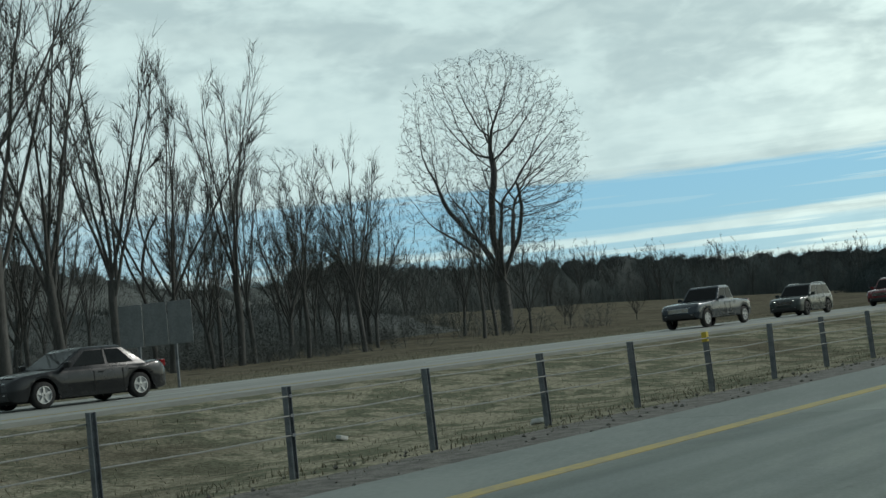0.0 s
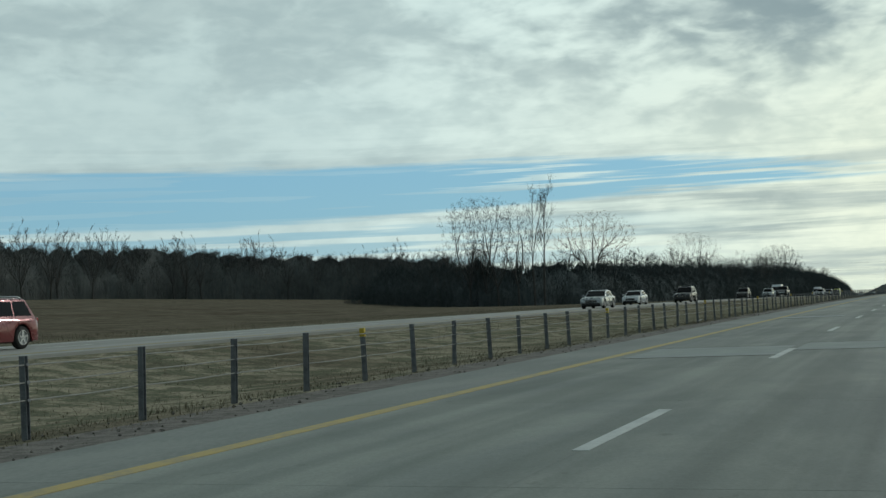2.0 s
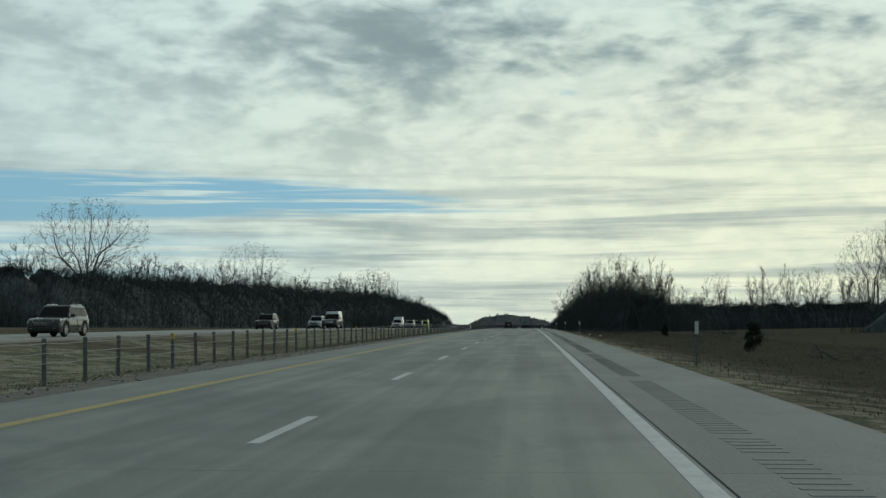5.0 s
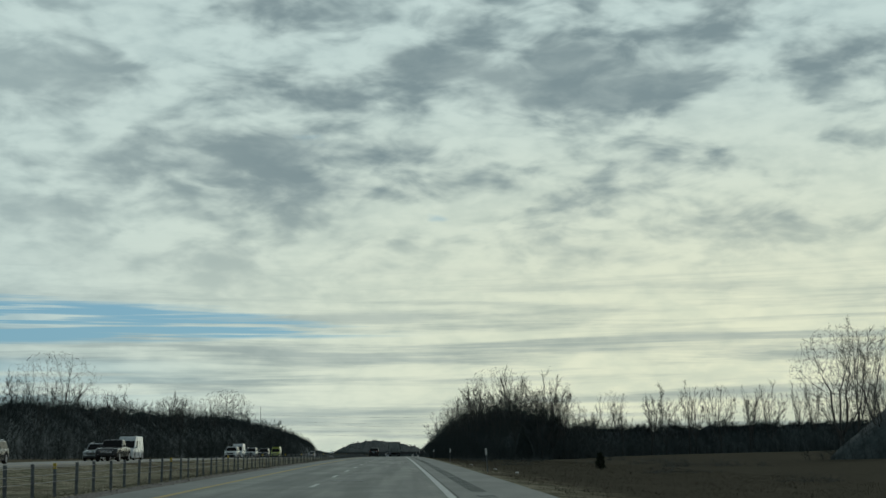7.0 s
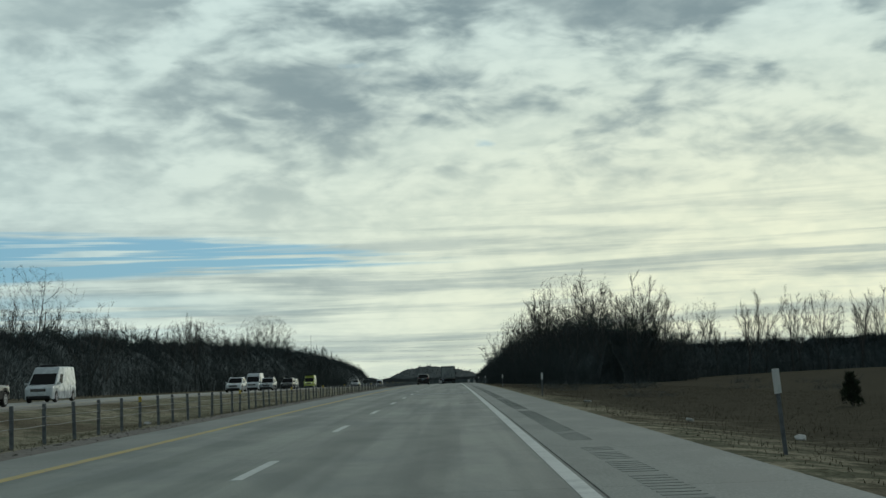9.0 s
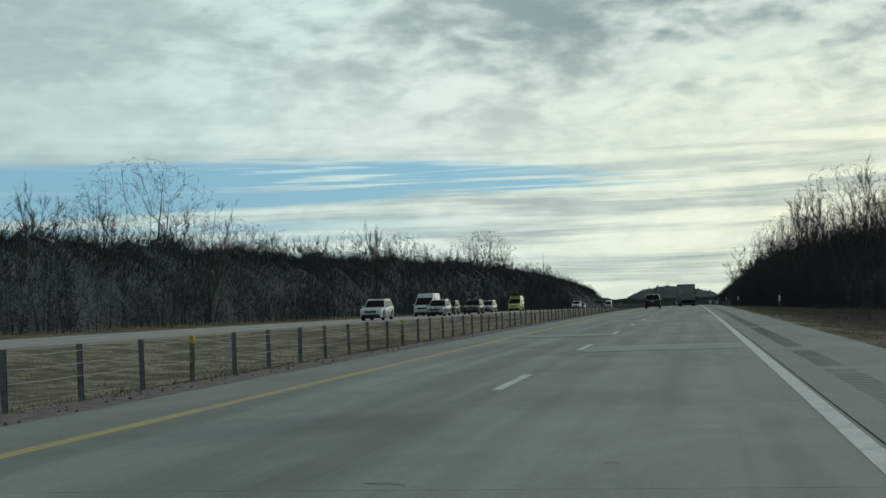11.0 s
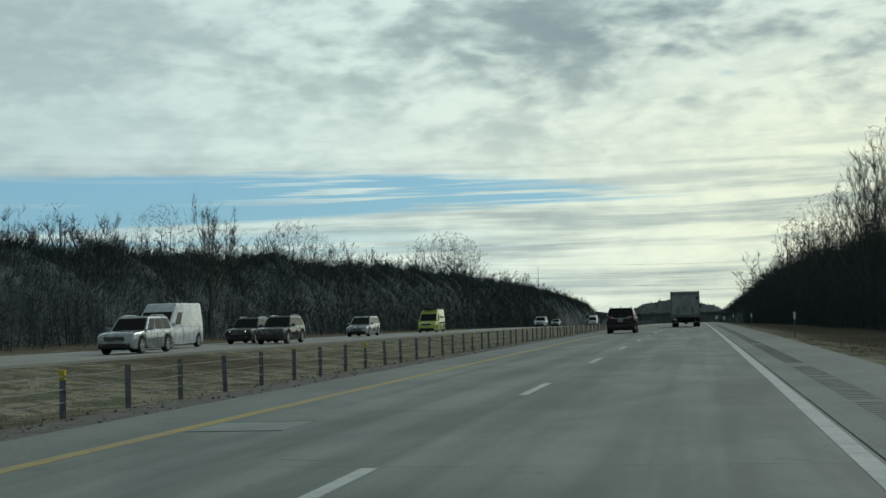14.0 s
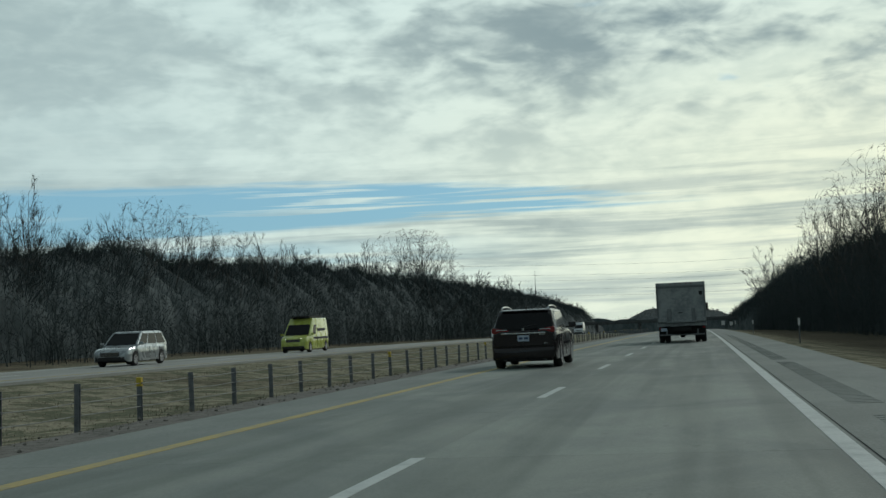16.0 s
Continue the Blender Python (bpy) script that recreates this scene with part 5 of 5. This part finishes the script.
wood_mass(OPEN_BACK, 0.0, [(-30, 5), (60, 5.2), (112, 3.4)], "dark brush on the floor of the open wood", 10, 90, cloth=HAZED_WOOD, twigs=HAZED_BRUSH)
wood_mass([(-110, -400), (-104, -60), (-106, 60), (-150, 140), (-215, 225)], 0.0, [(-400, 13), (60, 12), (140, 8), (225, 10)], "dark winter woods behind the open wood", 13, 70, step=3.0, size=1.2, cloth=HAZED_WOOD, twigs=HAZED_BRUSH)
# two belts out of view, added to close the place and darken reflections
wood_mass([(150, 286), (90, 120), (80, -400)], 0.0, [(-400, 12), (286, 12)], "unseen dark woods added beyond the near field", 6, 6, step=5.0)
wood_mass([(200, -420), (-260, -420)], 0.0, [(-500, 15), (0, 15)], "unseen dark woods added to close the highway behind", 14, 3, step=6.0, size=1.5)
wood_mass([(-46, 1100), (-60, 1240), (-160, 1400), (-420, 1500)], 0.0, [(1120, 13), (1500, 14)], "dark woods where the highway curves from view", 15, 10, step=6.0, size=2.2)
wood_mass([(300, 1350), (130, 1300), (40, 1160), (16, 1100)], 0.0, [(1100, 10), (1350, 12)], "dark woods beyond the roadside wood", 16, 10, step=6.0, size=2.2)
wood_mass([(220, 1560), (-60, 1540), (-330, 1560)], 0.0, [(1500, 20), (1600, 20)], "dark woods below the hill", 18, 8, step=7.0, size=2.4)
# the wooded hill that closes the view, in the direction of the road
hill = Mesh()
rows, rg = [], random.Random(44)
for i in range(241):
    x = -420 + 3.2 * i
    top = 17 + 21 * (math.tanh((x + 108) / 34) - math.tanh((x - 40) / 70)) + 5 * noise.noise((x * 0.022, 1, 0)) + 3.2 * noise.noise((x * 0.08, 4, 0)) + 2.2 * noise.noise((x * 0.3, 7, 0)) - 2
    for f in (0.0, 0.3, 0.6, 0.85, 1.0):
        hill.v.append((x, 2300 + 160 * f * f + 30 * noise.noise((x * 0.05, f * 4, 2)), -62 + (top + 17) * f))
    for _ in range(14):
        f = rg.uniform(0.8, 1.0)
        o = Vector((x + rg.uniform(-2, 2), 2294 + 160 * f * f, -62 + (top + 17) * f))
        rows.append((*o, *(o + Vector((rg.uniform(-2, 2), 0, rg.uniform(1.5, 5)))), 0.35, 0.12))
hill.f = [(5 * i + q, 5 * i + 5 + q, 5 * i + 6 + q, 5 * i + 1 + q) for i in range(240) for q in range(4)]
tagged(part("wooded_hill", hill, FAR_WOOD, smooth=80), "wooded hill closing the highway view, haze in its blue-grey colour", "hill", kind="stuff")
tagged(new("brush_fringe", ribbon_mesh("brush_fringe", rows, HAZED_BRUSH, 44)), "leafless treetops along the hill", "brush", kind="stuff")

# ---- guard fence in the median: steel posts and three cables ----
fence = thing("cable_fence", "weathered steel post and three-cable guard fence in the grass median", "fence")
FU = -8.64
post_me = Mesh().prism([(-0.035, -0.028), (0.035, -0.028), (0.035, -0.022), (0.004, -0.022), (0.004, 0.022), (0.035, 0.022), (0.035, 0.028),
                        (-0.035, 0.028), (-0.035, 0.022), (-0.004, 0.022), (-0.004, -0.022), (-0.035, -0.022)], 2, -0.25, 0.77).data("post", STEEL)
cap_me = Mesh().box((0, 0, 0.70), (0.082, 0.070, 0.14)).data("reflector", YELLOW_TAPE, bevel=0.006)
hook_mes = [Mesh().box((0.042, 0, z), (0.02, 0.04, 0.03)).data("cable_hook", STEEL) for z in (0.68, 0.50, 0.32)]
rp = random.Random(9)
post_ys = sorted([4.146 * k for k in range(-3, 147)] + [4.146 * k + 1.96 for k in range(-3, 147)])
for i, y in enumerate(post_ys):
    o = new("post", post_me)
    o.parent = fence
    side = 0.03 if i % 2 else -0.03
    o.matrix_world = Matrix.Translation((FU + side + bend(y), y, fall(y) - dip(y) + 0.03)) @ Euler((radians(rp.uniform(-1.2, 1.2)), radians(rp.uniform(-1.6, 1.6)), radians(rp.uniform(-6, 6)))).to_matrix().to_4x4()
    if i % 8 == 6:
        c = new("reflector", cap_me)
        c.parent = o
        c["label"] = "yellow reflective cap"
    if i % 2 == 0 and y < 460:
        for hm in hook_mes:
            hk = new("cable_hook", hm)
            hk.parent = o
for z in (0.68, 0.50, 0.32):
    cb = Mesh()
    for a, b in zip(post_ys, post_ys[1:]):
        ds = 0.004 * rp.uniform(-1, 1)
        m = (a + b) / 2
        pa, pm, pb = [(FU + bend(v), v, fall(v) - dip(v) + z + 0.03 + e) for v, e in ((a, 0), (m, -0.012 + ds), (b, 0))]
        cb.tube(pa, pm, 0.0080, n=5, caps=False).tube(pm, pb, 0.0080, n=5, caps=False)
    part("cable", cb, CABLE, fence)

# ---- along the right shoulder ----
WHITE_PLATE = mat("white_reflector", (0.62, 0.64, 0.64), (0.74, 0.75, 0.74), 0.5, scale=9)
for y, tilt in ((153.1, 0.5), (230.8, -4.0), (278.2, 0.8), (330, 0.0), (393.1, 0.5), (440, 0.0), (492, 0.0), (545, 0.0)):
    d = thing("delineator_post", "thin steel roadside post with a white reflector plate", "delineator", Matrix.Translation(spot(4.45, y, 0.02)) @ Matrix.Rotation(radians(tilt), 4, "Y"), "roadside markers")
    part("post", Mesh().prism([(-0.03, 0), (-0.012, 0.02), (0.012, 0.02), (0.03, 0), (0.012, 0.012), (-0.012, 0.012)], 2, -0.2, 1.15), STEEL, d)
    part("reflector_plate", Mesh().box((0, -0.012, 0.98), (0.10, 0.006, 0.34)), WHITE_PLATE, d, bevel=0.002)
sign = thing("road_sign", "plain road sign seen from behind on two steel posts", "sign", Matrix.Translation(spot(-36.2, 28.6)) @ Matrix.Rotation(radians(25), 4, "Z"))
for x in (-0.95, 0.0, 0.95):
    part("panel", Mesh().box((x, 0, 2.35), (0.9, 0.03, 1.5)), BOX_GREY, sign, bevel=0.008)
for x in (-0.7, 0.7):
    part("post", Mesh().box((x, 0.05, 1.45), (0.08, 0.08, 3.3)), STEEL, sign, bevel=0.008)
for y, u in ((735, 7.2), (755, 10.0)):
    s_ = thing("road_sign", "small square roadside sign seen from behind", "sign", Matrix.Translation(spot(u, y)), "far signs")
    part("panel", Mesh().box((0, 0, 2.0), (0.9, 0.03, 1.1)), WHITE_PLATE, s_)
    part("post", Mesh().box((0, 0.04, 0.9), (0.08, 0.06, 2.6)), STEEL, s_)


def shrub(place, height, label):
    rg = random.Random(int(height * 100))
    t = thing("evergreen_shrub", label, "shrub", Matrix.Translation(place))
    part("stem", Mesh().tube((0, 0, -0.2), (0, 0, height * 0.7), 0.035, 0.015, n=6), BARK, t)
    me = Mesh()
    for k in range(26):
        f, a = rg.random() ** 0.9, rg.uniform(0, 6.283)
        r = height * 0.30 * (1 - 0.75 * f) * rg.uniform(0.5, 1.15)
        c = Vector((math.cos(a) * r, math.sin(a) * r, height * (0.10 + 0.80 * f)))
        for _ in range(90):
            d = Vector((rg.gauss(0, 1), rg.gauss(0, 1), rg.gauss(0.25, 0.9))).normalized()
            p = c + d * height * 0.13 * rg.random() ** 0.5
            q = p + (d + Vector((0, 0, 0.6))).normalized() * rg.uniform(0.06, 0.15)
            s_ = d.cross(Vector((rg.random(), rg.random(), 0.3))).normalized() * 0.022
            me.add([p - s_, p + s_, q], [(0, 1, 2)])
    part("foliage", me, EVERGREEN, t)


shrub(spot(11.6, 186), 1.5, "small dark evergreen shrub alone in rough grass")
shrub(spot(15.0, 262), 1.25, "dark evergreen shrub at the edge of the rough field")
LITTER = mat("pale_litter", (0.42, 0.43, 0.42), (0.58, 0.58, 0.56), 0.8, scale=12)
for i, (u, y) in enumerate(((5.8, 269.3), (6.0, 246.3), (-14.7, 15.2), (-10.2, 14.4), (-10.4, 108.2), (6.6, 238), (-11.6, 262), (-10.8, 336))):
    me = Mesh().prism([(0.16, 0.0), (0.05, 0.09), (-0.12, 0.07), (-0.18, -0.04), (-0.03, -0.09), (0.12, -0.06)], 2, 0.0, 0.07)
    ob = part("litter", me, LITTER, bevel=0.02)
    ob.matrix_world = Matrix.Translation(spot(u, y, 0.0)) @ Euler((0.1 * i, 0.15, i)).to_matrix().to_4x4()
    tagged(ob, "crumpled pale scrap of litter lying in the grass", "litter", "scraps of litter")

# ---- far things over the road ----
MAST = mat("mast_steel", (0.16, 0.17, 0.18), (0.22, 0.23, 0.24), 0.7)
mast = thing("radio_mast", "thin steel lattice radio mast above the far woods", "mast", Matrix.Translation((-153, 1603, -30)))
part("pole", Mesh().tube((0, 0, -10), (0, 0, 58), 0.55, 0.40, n=6).tube((0, 0, 58), (0, 0, 74), 0.25, 0.15, n=5), MAST, mast)
for z in (46.0, 54.0):
    part("antenna", Mesh().box((0.0, 0, z), (2.2, 1.6, 1.2)), MAST, mast, bevel=0.1)
CONC_FAR = mat("bridge_concrete", (0.06, 0.068, 0.07), (0.10, 0.11, 0.112), 0.9, scale=0.3, fine=3)
br_y = 930
br = thing("overpass_bridge", "low grey concrete overpass crossing the highway far ahead", "bridge", Matrix.Translation((bend(br_y) - 14, br_y, fall(br_y))))
part("deck", Mesh().box((0, 0, 5.3), (66, 9, 0.9)), CONC_FAR, br, bevel=0.1)
part("parapet", Mesh().box((0, -4.2, 6.0), (66, 0.4, 0.5)), CONC_FAR, br)
for x in (-26, -8, 12):
    part("pier", Mesh().box((x, 0, 2.4), (1.0, 6, 5.4)), CONC_FAR, br, bevel=0.1)
WIRE = mat("power_wire", (0.24, 0.26, 0.27), (0.32, 0.34, 0.35), 0.6)
lines = thing("power_line", "sagging overhead power cables crossing the highway far ahead", "power line")
for y, za, zb in ((700, 22, 15.5), (701, 19.5, 13), (714, 18.0, 12.0), (715, 15.5, 9.7), (728, 13.0, 8.2)):
    me = Mesh()
    pts = [(-345 + 15 * i, y + 0.1 * i, zb - 3.5 + (za - zb) * (abs(i - 23) / 10) ** 1.4) for i in range(47)]
    ring = []
    for j, q in enumerate(pts):
        ring += [(q[0], q[1] + 0.024 * math.cos(c), q[2] + 0.024 * math.sin(c)) for c in (0.5, 2.6, 4.7)]
    me.add(ring, [(3 * j + c, 3 * j + (c + 1) % 3, 3 * j + 3 + (c + 1) % 3, 3 * j + 3 + c) for j in range(len(pts) - 1) for c in range(3)])
    part("cable", me, WIRE, lines)
for x in (-345, 345):
    part("pylon", Mesh().tube((x, 714, -12), (x, 714, 34), 0.4, 0.2, n=8).box((x, 714, 29), (0.4, 30, 0.4)), WIRE, lines)


# ---- grass blades near the road ----
def blades(name, u0, u1, y0, y1, count, hmax, label, seed, material=None):
    r = np.random.default_rng(seed)
    u, y = r.uniform(u0, u1, count), y0 + (y1 - y0) * r.random(count)
    clump = np.array([noise.noise((a * 0.7, b * 0.5, 2.0)) for a, b in zip(u, y)])
    keep = clump > -0.5
    u, y, clump = u[keep], y[keep], clump[keep]
    base = np.array([spot(a, b, -0.01) for a, b in zip(u, y)])
    h = hmax * (0.4 + 0.6 * r.random(len(u))) * (0.6 + 1.2 * np.clip(clump, 0, 1))
    ang = r.uniform(0, 2 * np.pi, len(u))
    lean = r.uniform(0.2, 1.0, len(u)) * h
    tip = base + np.stack([np.cos(ang) * lean, np.sin(ang) * lean, h], 1)
    wv = np.stack([-np.sin(ang), np.cos(ang), 0 * ang], 1) * (0.006 + 0.004 * r.random(len(u)))[:, None]
    v = np.stack([base - wv, base + wv, tip + wv * 0.3, tip - wv * 0.3], 1).reshape(-1, 3)
    ob = new(name, quads(name, v, np.arange(len(v)).reshape(-1, 4), material or DRY_GRASS))
    return tagged(ob, label, "grass", kind="stuff")


blades("dry_grass", -20.5, -8.8, 2, 440, 80000, 0.10, "short dry straw grass in the median", 1)
blades("dry_grass", 4.0, 22, 120, 400, 66000, 0.11, "rough dry brown grass beside the shoulder", 2, FIELD_GRASS)
blades("dry_grass", -46, -33.6, 12, 300, 36000, 0.22, "rough straw grass at the far roadside", 3)
blades("dry_grass", -9.5, -8.0, 2, 430, 30000, 0.09, "sparse brown tufts along the gravel strip", 4)

# loose clods and stones on the gravel strips
rc = np.random.default_rng(12)
cv, cf = [], []
for i in range(5000):
    y = 3 + 430 * rc.random()
    u = rc.uniform(-8.7, -7.3)
    s_ = 0.008 + 0.026 * rc.random() ** 3
    o = Vector((u + bend(y), y, fall(y) - 0.03 + s_ * 0.3))
    cv += [o + Vector(d) * s_ for d in ((1, 0.2, 0), (-0.2, 1.1, 0), (-1, -0.1, 0), (0.1, -0.9, 0), (0.1, 0, 0.8), (0, 0.1, -0.8))]
    k = 6 * i
    cf += [(k + a, k + b, k + 4) for a, b in ((0, 1), (1, 2), (2, 3), (3, 0))] + [(k + b, k + a, k + 5) for a, b in ((0, 1), (1, 2), (2, 3), (3, 0))]
clods = part("loose_stones", Mesh().add(cv, cf), GRAVEL)
tagged(clods, "loose stones and clods along the paving edge", "stones", kind="stuff")

# ---- paving slabs, painted lines and milled grooves ----
for u0, u1, mt in ((-7.2, -5.803, SHOULDER), (-5.80, -2.523, CONCRETE), (-2.52, 1.315, CONCRETE), (1.34, 3.5, SHOULDER)):
    y = -12.2
    while y < 440:
        part("slab", slab(u0, u1, [y + 0.004, y + 3.05, y + 6.096], 0.0, -0.10), mt, road)
        y += 6.1
    part("far_paving", slab(u0, u1, [y + 6 * i for i in range(30)] + [y + 182 + 8 * i for i in range(66)], 0.0, -0.10), mt, road)
    part("near_paving", slab(u0, u1, [-60, -36, -12.21], 0.0, -0.10), mt, road)
for u0, u1, y0, y1 in ((-5.3, -2.6, 70.0, 73.6), (-2.45, 1.0, 71.5, 74.5), (-5.5, -3.2, 96.7, 99.5), (-5.3, -4.2, 48.0, 49.6), (-5.4, -2.7, 51.5, 52.6), (-2.4, -1.2, 210, 211), (-5.5, -4.4, 345.0, 346.2), (0.2, 1.0, 262.2, 262.7), (-2.4, 1.0, 288, 291.5), (-5.4, -2.6, 300, 303)):
    part("patch", slab(u0, u1, [y0, y1], 0.004, -0.02), PATCHED, road, "lighter square repair patch")
    for yy in (y0 - 0.03, y1):
        part("tar_seam", slab(u0, u1, [yy, yy + 0.03], 0.0055, -0.02), TAR, road)
for u, y, ln, turn in [(rp.uniform(-5.2, 0.6), 14 + 9.1 * i + rp.uniform(-3, 3), rp.uniform(0.3, 0.9), rp.choice((0.1, -0.1, 0.2, -0.4, 1.2))) for i in range(46)]:
    me, px, py = Mesh(), u, y
    for i in range(6):
        qx, qy = px + ln / 6 * math.cos(turn), py + ln / 6 * math.sin(turn) + rp.uniform(-0.04, 0.04)
        w_ = 0.008 + 0.006 * rp.random()
        me.add([(px, py - w_, fall(py) + 0.003), (qx, qy - w_, fall(qy) + 0.003), (qx, qy + w_, fall(qy) + 0.003), (px, py + w_, fall(py) + 0.003)], [(0, 1, 2, 3)])
        px, py = qx, qy
    part("crack", me, TAR, road, "short dark crack in the concrete")
L_YS = [-40 + 4 * i for i in range(130)] + [480 + 8 * i for i in range(84)]
part("yellow_edge_line", slab(-5.76, -5.56, L_YS, 0.005, -0.01), YELLOW_LINE, road, "worn yellow edge line")
part("white_edge_line", slab(1.10, 1.275, L_YS, 0.005, -0.01), WHITE_LINE, road, "worn white edge line")
part("white_edge_line", slab(-31.0, -30.88, L_YS, 0.068, 0.03, far_lift), WHITE_LINE, far_road)
part("yellow_edge_line", slab(-23.4, -23.28, L_YS, 0.068, 0.03, far_lift), YELLOW_LINE, far_road)
for k in range(-2, 62):
    y = 7.75 + 12.24 * k
    part("lane_dash", slab(-2.595, -2.465, [y, y + 1.6, y + 3.25], 0.005, -0.01), WHITE_LINE, road)
    part("lane_dash", slab(-27.2, -27.08, [y, y + 1.5, y + 3.05], 0.068, 0.03, far_lift), WHITE_LINE, far_road)
# thin raised strips, coloured darker in place of shaded recesses
gm = slab(1.80, 2.20, [0.0, 0.06, 0.12], 0.0045, -0.004).data("rumble_groove", GROOVE_SHADE)
base = fall(0)
rest = Mesh()
for k in range(1300):
    y = 90.0 + 0.30 * k
    if k % 60 >= 54 or rp.random() > 0.94:
        continue
    if 100 < y < 145 or 215 < y < 255:
        ob = new("rumble_groove", gm)
        ob.parent = road
        ob.location = (0, y, fall(y) - base)
    else:
        rest.box((2.0, y + 0.06, fall(y)), (0.40, 0.12, 0.009))
tagged(part("rumble_strip", rest, GROOVE_SHADE, road), kind="stuff")
